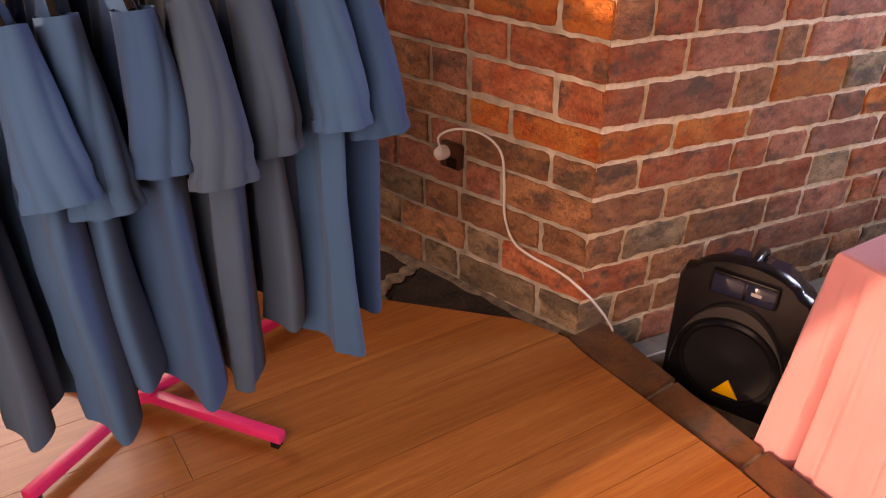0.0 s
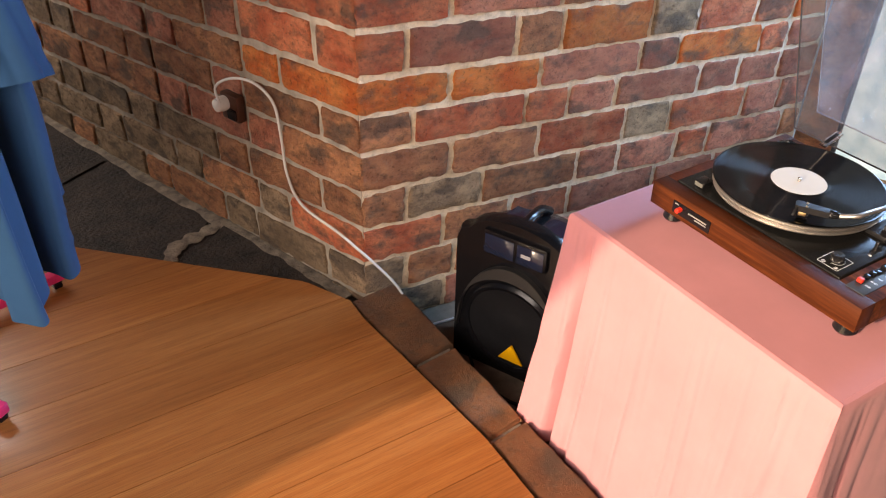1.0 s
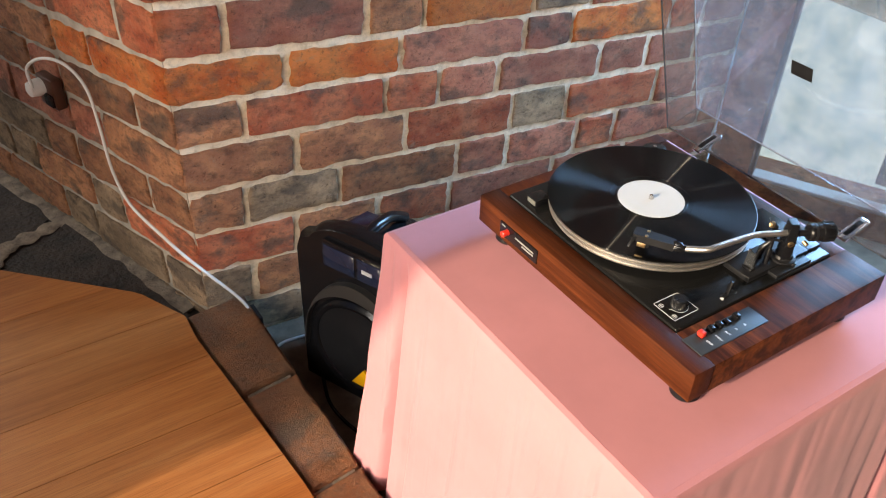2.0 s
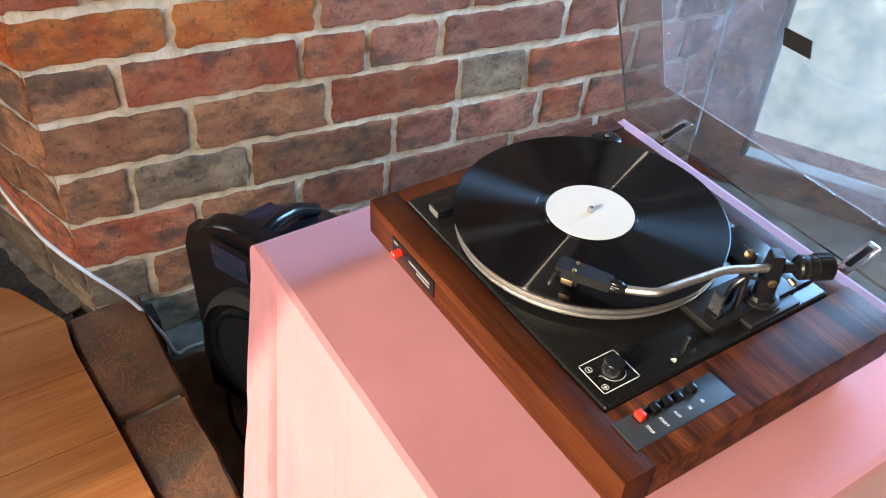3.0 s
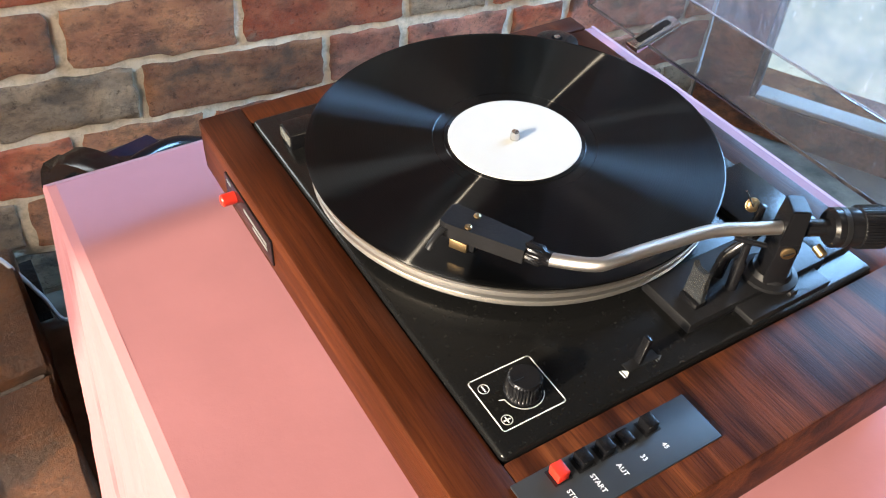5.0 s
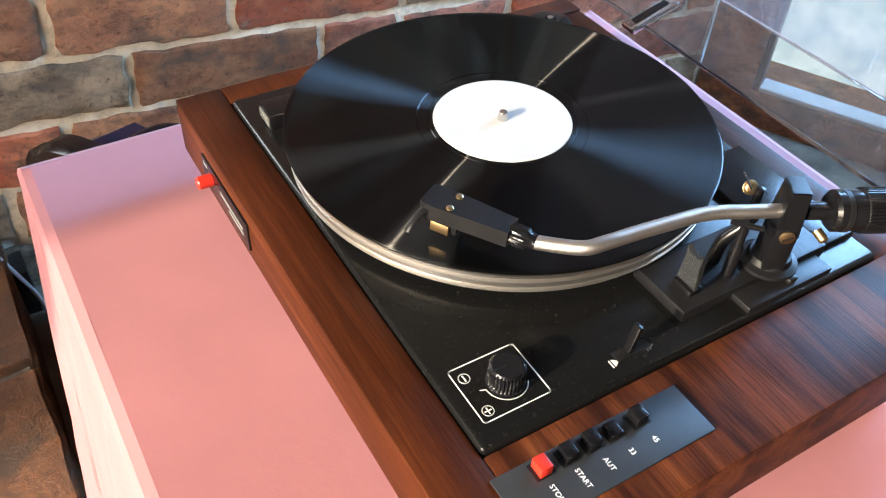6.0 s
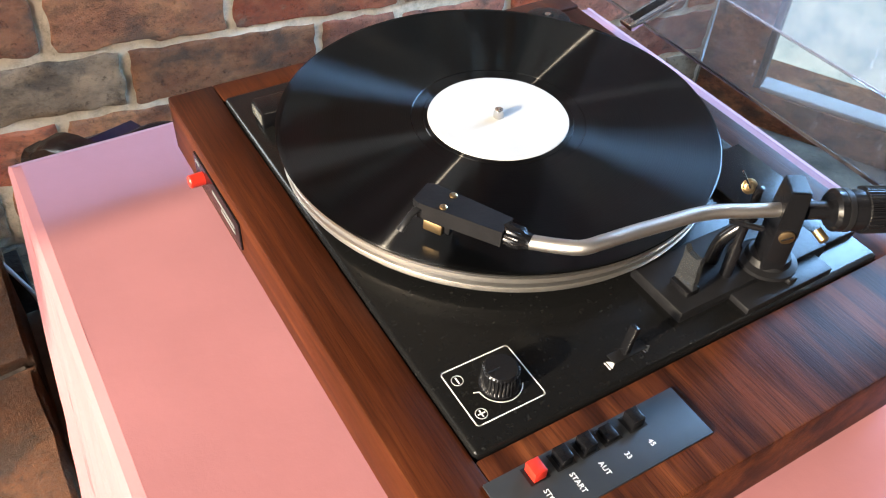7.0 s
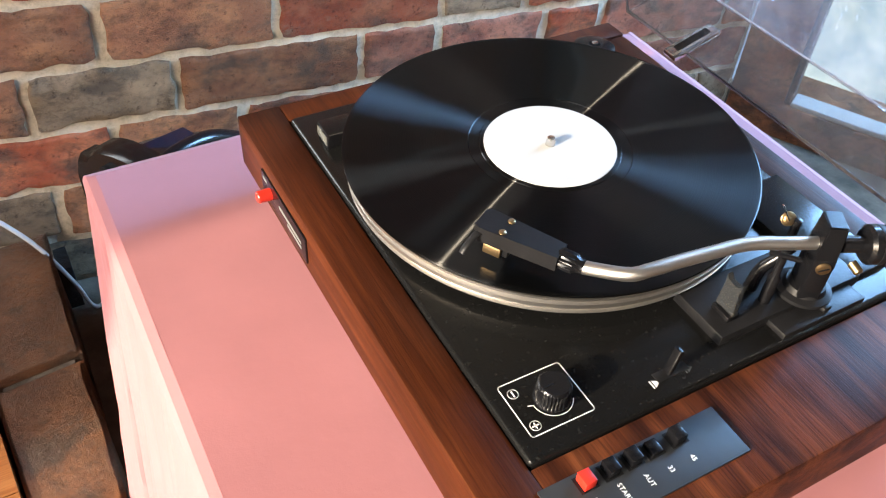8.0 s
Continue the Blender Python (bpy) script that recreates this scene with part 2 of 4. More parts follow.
def lid_material(name, low, high, tint):
    """Smoky see-through acrylic with a film of dust and fine scratches."""
    m, n, l, b = material(name, 0.05)
    tr, df, tl, gl = (n.new("ShaderNodeBsdf" + k) for k in ("Transparent", "Diffuse", "Translucent", "Glossy"))
    m1, m2, m3 = (n.new("ShaderNodeMixShader") for _ in range(3))
    gl.inputs["Roughness"].default_value = 0.03
    tr.inputs["Color"].default_value = (tint, tint * 0.985, tint * 0.985, 1)
    df.inputs["Color"].default_value = tl.inputs["Color"].default_value = (0.75, 0.8, 0.9, 1)
    dust = ramp(n, l, noise_node(n, l, 9.0, 10, (1, 1, 0.35), 0.7), [(0.35, (low,) * 3), (0.75, (high,) * 3)])
    scr = ramp(n, l, noise_node(n, l, 30.0, 2, (12, 12, 0.6), 0.4), [(0.66, (0, 0, 0)), (0.72, (0.16, 0.16, 0.16))])
    film = mix(n, l, 1.0, dust, scr, "ADD")
    lw, pw = n.new("ShaderNodeLayerWeight"), n.new("ShaderNodeMapRange")
    lw.inputs["Blend"].default_value = 0.35
    pw.inputs[3].default_value, pw.inputs[4].default_value = 0.03, 0.30
    l.new(lw.outputs["Facing"], pw.inputs[0])
    m1.inputs[0].default_value = 0.5
    l.new(df.outputs[0], m1.inputs[1])
    l.new(tl.outputs[0], m1.inputs[2])
    l.new(film, m2.inputs[0])
    l.new(tr.outputs[0], m2.inputs[1])
    l.new(m1.outputs[0], m2.inputs[2])
    l.new(pw.outputs[0], m3.inputs[0])
    l.new(m2.outputs[0], m3.inputs[1])
    l.new(gl.outputs[0], m3.inputs[2])
    l.new(m3.outputs[0], n["Material Output"].inputs["Surface"])
    return m


LID = lid_material("smoky_acrylic", 0.01, 0.05, 0.82)
LID_PANEL = lid_material("dusty_smoky_acrylic", 0.02, 0.09, 0.74)
CLEAR, _n, _l, _b = material("clear_plastic", 0.08)
_b.inputs["Transmission Weight"].default_value = 0.75
_b.inputs["Base Color"].default_value = (0.10, 0.105, 0.11, 1)


# ---- mesh helpers ----
def box(bm, x0, x1, y0, y1, z0, z1, bevel=0.0, m=None, seg=2):
    r = bmesh.ops.create_cube(bm, size=1.0)
    vs = r["verts"]
    bmesh.ops.transform(bm, matrix=Matrix.LocRotScale(((x0 + x1) / 2, (y0 + y1) / 2, (z0 + z1) / 2), None, (x1 - x0, y1 - y0, z1 - z0)), verts=vs)
    if bevel:
        es = list({e for v in vs for e in v.link_edges})
        out = bmesh.ops.bevel(bm, geom=es, offset=bevel, segments=seg, affect="EDGES", profile=0.5)
        vs = list({v for f in out["faces"] for v in f.verts} | {v for v in vs if v.is_valid})
    if m is not None:
        bmesh.ops.transform(bm, matrix=m, verts=vs)
    return bm


def lathe(bm, profile, cx=0, cy=0, seg=64, m=None):
    """Turns a profile of (radius, height) round the z axis."""
    rings = []
    for r, z in profile:
        if r < 1e-6:
            rings.append([bm.verts.new((cx, cy, z))])
        else:
            rings.append([bm.verts.new((cx + r * math.cos(2 * math.pi * k / seg), cy + r * math.sin(2 * math.pi * k / seg), z)) for k in range(seg)])
    for a, c in zip(rings, rings[1:]):
        for k in range(seg):
            j = (k + 1) % seg
            if len(a) == 1 and len(c) > 1:
                bm.faces.new((a[0], c[k], c[j]))
            elif len(c) == 1 and len(a) > 1:
                bm.faces.new((a[k], a[j], c[0]))
            elif len(a) > 1:
                bm.faces.new((a[k], a[j], c[j], c[k]))
    vs = [v for r in rings for v in r]
    if m is not None:
        bmesh.ops.transform(bm, matrix=m, verts=vs)
    bmesh.ops.recalc_face_normals(bm, faces=list({f for v in vs for f in v.link_faces}))
    return bm


def ribbed(bm, profile, ribs, depth, cx=0, cy=0, m=None):
    """A turned body whose rings flagged True carry ribs; profile rows are (radius, height, ribbed)."""
    seg, rings = ribs * 4, []
    for r, z, rib in profile:
        ring = []
        for k in range(seg):
            rr = r + (depth if rib and k % 4 in (0, 1) else 0.0)
            ring.append(bm.verts.new((cx + rr * math.cos(2 * math.pi * k / seg), cy + rr * math.sin(2 * math.pi * k / seg), z)))
        rings.append(ring)
    for a, c in zip(rings, rings[1:]):
        for k in range(seg):
            bm.faces.new((a[k], a[(k + 1) % seg], c[(k + 1) % seg], c[k]))
    bm.faces.new(rings[0][::-1])
    bm.faces.new(rings[-1])
    if m is not None:
        bmesh.ops.transform(bm, matrix=m, verts=[v for r in rings for v in r])
    return bm


def smooth_path(pts, steps=8):
    """A Catmull-Rom line through the points."""
    ps = [Vector(p) for p in pts]
    ps = [2 * ps[0] - ps[1]] + ps + [2 * ps[-1] - ps[-2]]
    out = []
    for a, b, c, d in zip(ps, ps[1:], ps[2:], ps[3:]):
        for k in range(steps):
            t = k / steps
            out.append(0.5 * (2 * b + (c - a) * t + (2 * a - 5 * b + 4 * c - d) * t * t + (3 * b - a - 3 * c + d) * t ** 3))
    return out + [ps[-2]]


def tube(bm, path, r, seg=10, squash=1.0):
    rings, up = [], Vector((0, 0, 1))
    for i, p in enumerate(path):
        d = (path[min(i + 1, len(path) - 1)] - path[max(i - 1, 0)]).normalized()
        side = d.cross(up)
        side = side.normalized() if side.length > 1e-4 else Vector((1, 0, 0))
        over = side.cross(d).normalized()
        rr = r(i / (len(path) - 1)) if callable(r) else r
        rings.append([bm.verts.new(p + rr * (math.cos(2 * math.pi * k / seg) * side + squash * math.sin(2 * math.pi * k / seg) * over)) for k in range(seg)])
    for a, c in zip(rings, rings[1:]):
        for k in range(seg):
            bm.faces.new((a[k], a[(k + 1) % seg], c[(k + 1) % seg], c[k]))
    bm.faces.new(rings[0][::-1])
    bm.faces.new(rings[-1])
    return bm


def prism(bm, outline, z0, z1, m=None):
    """A flat outline in x and y, raised from z0 to z1."""
    lo = [bm.verts.new((x, y, z0)) for x, y in outline]
    hi = [bm.verts.new((x, y, z1)) for x, y in outline]
    k = len(outline)
    bm.faces.new(lo[::-1])
    bm.faces.new(hi)
    for i in range(k):
        bm.faces.new((lo[i], lo[(i + 1) % k], hi[(i + 1) % k], hi[i]))
    bmesh.ops.recalc_face_normals(bm, faces=list({f for v in lo + hi for f in v.link_faces}))
    if m is not None:
        bmesh.ops.transform(bm, matrix=m, verts=lo + hi)
    return bm


def finish(name, bm, mat, smooth=False):
    me = bpy.data.meshes.new(name)
    bm.to_mesh(me)
    bm.free()
    me.materials.append(mat)
    if smooth:
        me.polygons.foreach_set("use_smooth", [True] * len(me.polygons))
        me.set_sharp_from_angle(angle=radians(38))
    return me


def part(name, bm, mat, parent=None, label="", smooth=True):
    ob = new(name, finish(name, bm, mat, smooth))
    if parent is not None:
        ob.parent = parent
    return tagged(ob, label)


def thing(name, at, label, category, group="", kind="", turn=0.0):
    ob = new(name)
    ob.empty_display_size = 0.05
    ob.matrix_basis = pose(*at, 0, 0, turn)
    return tagged(ob, label, category, group, kind)


# ---- the room ----
CORNER = Vector((-0.308, 1.045, 0))
ALONG = Vector((1, -0.072, 0)).normalized()
BACK = Vector((-0.31, 1, 0)).normalized()


def wall_frame(origin, along, depth_dir):
    """x along the wall, y into it, z up."""
    m = Matrix.Identity(4)
    for i, v in enumerate((along, depth_dir, Vector((0, 0, 1)))):
        for j in range(3):
            m[j][i] = v[j]
    m.translation = origin
    return m


def structure(name, bm, mat, label, category, smooth=False):
    return tagged(part(name, bm, mat, None, "", smooth), label, category, "", "structure")


EASTWARD = wall_frame(CORNER, ALONG, Vector((0.072, 1, 0)).normalized())
NORTHWARD = wall_frame(CORNER, BACK, Vector((1, 0.31, 0)).normalized())
END = EASTWARD @ Vector((1.56, 0, 0))


def mortar_wall(length, seed):
    """A solid core with an uneven, nearly flush skin of mortar, smeared over the arrises here and there."""
    bm = box(bmesh.new(), 0.014, length, 0.014, 0.3, -0.3, 3.5)
    box(bm, 0.0045, 0.03, 0.0045, 0.03, -0.15, 2.1)
    step, z0 = 0.011, -0.15
    nu, nz = int(length / step), int(2.25 / step)
    grid = []
    for i in range(nu + 1):
        col = []
        for j in range(nz + 1):
            u, z = 0.008 + (length - 0.008) * i / nu, z0 + step * j
            n1 = noise.noise(Vector((u * 22, z * 22, seed)))
            n2 = noise.noise(Vector((u * 11, z * 15, seed + 4.0)))
            n3 = noise.noise(Vector((u * 60, z * 60, seed + 9.0)))
            col.append(bm.verts.new((u, 0.0060 + 0.0016 * n1 + 0.0012 * n3 + 0.003 * max(0.0, n2), z)))
        grid.append(col)
    for i in range(nu):
        for j in range(nz):
            bm.faces.new((grid[i][j], grid[i + 1][j], grid[i + 1][j + 1], grid[i][j + 1]))
    return bm


wall_south = structure("wall_1", mortar_wall(1.56, 0.7), MORTAR, "red brick wall with wide sandy mortar joints", "wall", True)
wall_south.matrix_basis = EASTWARD
wall_left = structure("wall_2", mortar_wall(2.75, 3.3), GREY_MORTAR, "dark brick wall beside the corner", "wall", True)
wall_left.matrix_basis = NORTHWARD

def window_wall(length, top, opening, step=0.06, thick=0.16):
    """A wall along x, solid below and above its openings; opening(x) gives sill and head, or None."""
    bm, x = bmesh.new(), 0.0
    while x < length - 1e-6:
        x1 = min(x + step, length)
        hole = opening((x + x1) / 2)
        if hole is None:
            box(bm, x, x1, 0, thick, -0.15, top)
        else:
            box(bm, x, x1, 0, thick, -0.15, hole[0])
            box(bm, x, x1, 0, thick, hole[1], top)
        x = x1
    return bm


def west_opening(s):
    """Unseen openings cut to shape the sun: a sloping shoulder, a high second window."""
    y = s - 2.6
    if -1.9 < y < 0.04:
        return 0.5, 3.2
    if 0.04 <= y < 0.36:
        return 0.5, 0.74 + (0.36 - y) * 1.98
    if 0.72 <= y < 1.10:
        return 1.36, 3.2
    return None


bm = window_wall(6.2, 3.5, west_opening, 0.03)
w = structure("wall_3", bm, PLASTER, "unseen plastered wall, its openings cut to shape the sunlight", "wall")
w.matrix_basis = wall_frame(Vector((-2.6, -2.6, 0)), Vector((0, 1, 0)), Vector((-1, 0, 0)))
bm = window_wall(1.85, 3.5, lambda s: (0.7, 2.7) if 0.3 < s < 1.45 else None)
w = structure("wall_4", bm, PLASTER, "plastered wall with a tall window opening", "wall")
w.matrix_basis = wall_frame(Vector((-2.76, 3.6, 0)), Vector((1, 0, 0)), Vector((0, 1, 0)))
bm = window_wall(5.96, 3.5, lambda s: None, 6.0)
w = structure("wall_5", bm, PLASTER, "plain plastered wall", "wall")
w.matrix_basis = wall_frame(Vector((-2.76, -2.6, 0)), Vector((1, 0, 0)), Vector((0, -1, 0)))
GLAZED = Vector((0.46, -0.89, 0)).normalized()
EAST = wall_frame(END + Vector((0, 0, 0)), GLAZED, Vector((0.89, 0.46, 0)).normalized())
bm = window_wall(4.0, 3.5, lambda s: (-0.06, 2.3) if 0.12 < s < 2.4 else None, 0.04)
w = structure("wall_6", bm, BRICK["b"], "dark brick end wall with a low window", "wall")
w.matrix_basis = EAST
bm = box(bmesh.new(), -2.8, 3.3, -2.8, 3.8, 3.5, 3.6)
structure("ceiling", bm, CEIL, "plain painted ceiling", "ceiling")

window = thing("window_1", (0, 0, 0), "tall window with dark frame down to the floor", "window", "", "structure")
window.matrix_basis = EAST
for x0, x1, z0, z1 in ((0.12, 0.135, -0.06, 2.3), (0.46, 0.52, 0.03, 2.3), (0.86, 0.91, 0.03, 2.3), (1.26, 1.3, 0.03, 2.3), (1.80, 1.84, 0.03, 2.3), (2.36, 2.40, -0.06, 2.3), (0.135, 2.36, 2.26, 2.3)):
    part("window_frame", box(bmesh.new(), x0, x1, 0.01, 0.05, z0, z1, 0.004), FRAME_DARK, window)
part("window_sill", box(bmesh.new(), 0.135, 2.36, 0.004, 0.055, -0.06, -0.046, 0.005), PAPER, window, "white painted sill")

glow, n_, l_, b_ = material("hazy_daylight", 1.0)
f_ = noise_node(n_, l_, 14.0, 9)
l_.new(ramp(n_, l_, f_, [(0.35, (0.30, 0.47, 0.58)), (0.65, (0.56, 0.72, 0.80))]), b_.inputs["Emission Color"])
b_.inputs["Base Color"].default_value = (0.02, 0.02, 0.02, 1)
b_.inputs["Emission Strength"].default_value = 1.0
back = structure("backdrop", box(bmesh.new(), 0.0, 2.5, 0.165, 0.175, -0.14, 2.6), glow, "hazy bright daylight outside the window", "backdrop")
back.matrix_basis = EAST

# floors
def floor_edge(y):
    """Where the boards end, for each y."""
    pts = [(-2.6, -0.345), (0.27, -0.338), (0.45, -0.332), (0.72, -0.351), (0.94, -0.368), (1.02, -0.364), (1.155, -0.43), (1.63, -0.914), (2.3, -1.6), (3.6, -2.6)]
    for (a, xa), (b, xb) in zip(pts, pts[1:]):
        if y <= b:
            return xa + (xb - xa) * (y - a) / (b - a)
    return pts[-1][1]


ground = structure("ground", box(bmesh.new(), -30, 30, -30, 30, -0.5, -0.15), PAVE_OUT, "pale weathered paving outside the window", "ground")
pit = structure("floor_1", box(bmesh.new(), -0.4, 1.5, -2.6, 1.05, -0.149, -0.143), PIT, "dusty grey concrete floor of the recess", "floor")
bed = structure("floor_2", box(bmesh.new(), -2.6, -0.2, 0.98, 3.6, -0.149, -0.05), TRACK, "dark trodden bed between floor slabs", "floor")
floor = thing("floor", (0, 0, 0), "varnished orange pine floorboards", "floor", "", "structure")


# ---- the record player ----
TOP = 0.517
Z = 0.597 - TOP
player = thing("record_player", (0, 0, TOP), "vintage record player in dark mahogany plinth, its lid open", "record player")


def ring_frame(bm, x0, x1, y0, y1, a0, a1, b0, b1, z0, z1):
    """A rectangular frame round the hole a0..a1, b0..b1."""
    box(bm, x0, a0, y0, y1, z0, z1)
    box(bm, a1, x1, y0, y1, z0, z1)
    box(bm, a0, a1, y0, b0, z0, z1)
    box(bm, a0, a1, b1, y1, z0, z1)


PB = 0.030
X0, X1, Y0, Y1 = -0.0350, 0.335, -0.066, 0.378
PT = 0.0765
part("front_rail", box(bmesh.new(), X0, 0.0, Y0, Y1, PB, PT, 0.0015), PLINTH_WOOD, player)
part("control_rail", box(bmesh.new(), 0.0, X1, Y0, 0.0, PB, PT, 0.0015), PLINTH_WOOD_X, player, "figured striped mahogany veneer")
part("side_rail", box(bmesh.new(), 0.0, X1, 0.354, Y1, PB, PT, 0.0015), PLINTH_WOOD, player)
part("back_rail", box(bmesh.new(), 0.305, X1, 0.0, 0.354, PB, PT - 0.002, 0.0015), PLINTH_WOOD, player)
part("bottom_board", box(bmesh.new(), X0 + 0.01, X1 - 0.01, Y0 + 0.01, Y1 - 0.01, PB - 0.006, PB + 0.004), BLACK_MATT, player)
part("deck_plate", box(bmesh.new(), 0.0005, 0.3045, 0.0005, 0.3535, PB + 0.006, Z, 0.0035, None, 3), PLATE_MAT, player, "scuffed black deck plate")
for x in (0.0, 0.29):
    for y in (-0.035, 0.345):
        part("foot", lathe(bmesh.new(), [(0, 0), (0.017, 0), (0.02, 0.004), (0.017, 0.014), (0.014, 0.025), (0, 0.025)], x, y, 24), BLACK, player)

SX, SY = 0.145, 0.204
platter = part("platter", lathe(bmesh.new(), [(0, Z + 0.008), (0.140, Z + 0.008), (0.146, Z + 0.0095), (0.1475, Z + 0.0115), (0.1455, Z + 0.0125), (0.1455, Z + 0.0145), (0.148, Z + 0.016), (0.148, Z + 0.019), (0.1455, Z + 0.0205), (0.1455, Z + 0.022), (0.149, Z + 0.0235), (0.149, Z + 0.0255), (0, Z + 0.0255)], 0, 0, 128), SATIN, player, "polished aluminium platter with stepped rim")
platter.location = (SX, SY, 0)
mat_ = part("rubber_mat", lathe(bmesh.new(), [(0.147, Z + 0.0256), (0.147, Z + 0.0272), (0, Z + 0.0272)], 0, 0, 96), BLACK_MATT, player)
mat_.location = (SX, SY, 0)
part("spindle", lathe(bmesh.new(), [(0.0036, Z + 0.02), (0.0036, Z + 0.0325), (0.0028, Z + 0.0355), (0, Z + 0.0363)], SX, SY, 20), STEEL, player, "chrome spindle")

record = thing("vinyl_record", (SX, SY, TOP + Z + 0.0273), "black twelve inch vinyl record with blank white label", "record")
part("disc", lathe(bmesh.new(), [(0.0036, 0), (0.1495, 0), (0.1505, 0.0008), (0.1503, 0.0018), (0.1490, 0.0021), (0.1460, 0.0017), (0.0600, 0.0016), (0.0595, 0.0012), (0.052, 0.0012), (0.0515, 0.0018), (0.0036, 0.0018)], 0, 0, 160), VINYL, record)
part("label", lathe(bmesh.new(), [(0.0037, 0.0019), (0.0037, 0.0023), (0.0482, 0.0023), (0.0485, 0.0019)], 0, 0, 96), PAPER, record, "blank white paper label")

# knob and its printed frame
def line_loop(bm, pts, w, z, closed=True):
    k = len(pts)
    for i in range(k if closed else k - 1):
        a, b = Vector((*pts[i], 0)), Vector((*pts[(i + 1) % k], 0))
        d = (b - a).normalized()
        s = Vector((-d.y, d.x, 0)) * w / 2
        e = d * w / 2
        q = [a - s - e, b - s + e, b + s + e, a + s - e]
        prism(bm, [(p.x, p.y) for p in q], z, z + 0.0002)
    return bm


def arc(cx, cy, r, a0, a1, k=24):
    return [(cx + r * math.cos(radians(a0 + (a1 - a0) * i / k)), cy + r * math.sin(radians(a0 + (a1 - a0) * i / k))) for i in range(k + 1)]


def corner_rect(x0, x1, y0, y1, r):
    return arc(x1 - r, y1 - r, r, 0, 90, 4) + arc(x0 + r, y1 - r, r, 90, 180, 4) + arc(x0 + r, y0 + r, r, 180, 270, 4) + arc(x1 - r, y0 + r, r, 270, 360, 4)


KX, KY = 0.0355, 0.0325
bm = line_loop(bmesh.new(), corner_rect(0.0105, 0.0535, 0.0145, 0.0525, 0.002), 0.0007, Z)
part("printed_frame", bm, WHITE, player)
bm = line_loop(bmesh.new(), arc(KX, KY, 0.0125, 180, 330), 0.0006, Z, False)
line_loop(bm, [(KX - 0.0125, KY), (KX - 0.0125 - 0.003, KY + 0.001)], 0.0006, Z, False)
part("printed_arc", bm, WHITE, player)
for cx, cy, plus in ((0.0165, 0.0445, False), (0.0165, 0.0205, True)):
    bm = line_loop(bmesh.new(), arc(cx, cy, 0.0032, 0, 345), 0.0005, Z)
    line_loop(bm, [(cx, cy - 0.0018), (cx, cy + 0.0018)], 0.0008, Z, False)
    if plus:
        line_loop(bm, [(cx - 0.0018, cy), (cx + 0.0018, cy)], 0.0008, Z, False)
    part("printed_mark", bm, WHITE, player)
bm = ribbed(bmesh.new(), [(0.0112, Z, 0), (0.0112, Z + 0.002, 0), (0.0100, Z + 0.003, 1), (0.0095, Z + 0.0122, 1), (0.0094, Z + 0.0126, 0), (0.0086, Z + 0.0136, 0)], 32, 0.0008, KX, KY)
knob = part("pitch_knob", bm, BLACK, player, "ribbed black plastic knob")
part("pointer_line", box(bmesh.new(), KX - 0.0085, KX - 0.001, KY - 0.0004, KY + 0.0004, Z + 0.0135, Z + 0.0139), BLACK_MATT, knob)

# cue lever with its arrows
part("lever_slot", box(bmesh.new(), 0.098, 0.122, 0.0125, 0.0195, Z - 0.001, Z + 0.0006, 0.0003), BLACK_MATT, player)
lever = part("cue_lever", box(bmesh.new(), -0.0018, 0.0018, -0.0028, 0.0028, 0, 0.021, 0.0007, pose(0.108, 0.0165, Z - 0.001, 0, 10, 0)), BLACK, player)
for cx, s in ((0.0965, 1), (0.1215, -1)):
    bm = prism(bmesh.new(), [(cx - 0.0015, 0.0085), (cx + 0.0028, 0.0112), (cx - 0.0015, 0.0139)], Z, Z + 0.0002)
    box(bm, cx - 0.0032, cx - 0.0025, 0.0085, 0.0139, Z, Z + 0.0002)
    bmesh.ops.translate(bm, verts=bm.verts, vec=(0, 0.002, 0))
    part("printed_arrow", bm, WHITE if s > 0 else FRAME_DARK, player)

# button panel
panel = part("button_panel", box(bmesh.new(), -0.0045, 0.1165, -0.0465, -0.0135, PT - 0.001, PT + 0.0016, 0.0005), plain("dark_slate_panel", (0.02, 0.023, 0.027), 0.45, 0, 0.15, 60), player, "dark slate control panel")
PZ = PT + 0.0016
for i, bx in enumerate((0.0215, 0.0375, 0.0525, 0.0670, 0.0835)):
    part("button_slot", box(bmesh.new(), bx - 0.0058, bx + 0.0058, -0.0262, -0.0158, PZ - 0.0005, PZ + 0.0003), BLACK_MATT, panel)
    h = 0.0035 if i == 3 else 0.007
    b = part("button", box(bmesh.new(), bx - 0.0036, bx + 0.0036, -0.0254, -0.0166, PZ - 0.001, PZ + h, 0.0004), RED if i == 0 else BLACK, panel, "square red button" if i == 0 else "")


def lettering(body, size, m, parent, mat=WHITE, name="lettering"):
    c = bpy.data.curves.new(name, "FONT")
    c.body, c.size, c.extrude, c.align_x, c.align_y = body, size, 0.00012, "CENTER", "CENTER"
    c.resolution_u = 3
    tmp = new(name, c)
    me = bpy.data.meshes.new_from_object(tmp)
    bpy.data.objects.remove(tmp)
    me.materials.clear()
    me.materials.append(mat)
    ob = new(name, me)
    ob.parent, ob.matrix_basis = parent, m
    return ob


for word, bx in (("STOP", 0.0205), ("START", 0.0370), ("AUT", 0.0535), ("33", 0.0685), ("45", 0.0840)):
    lettering(word, 0.0041, pose(bx, -0.0355, PZ + 0.0001, 0, 0, -90), panel)

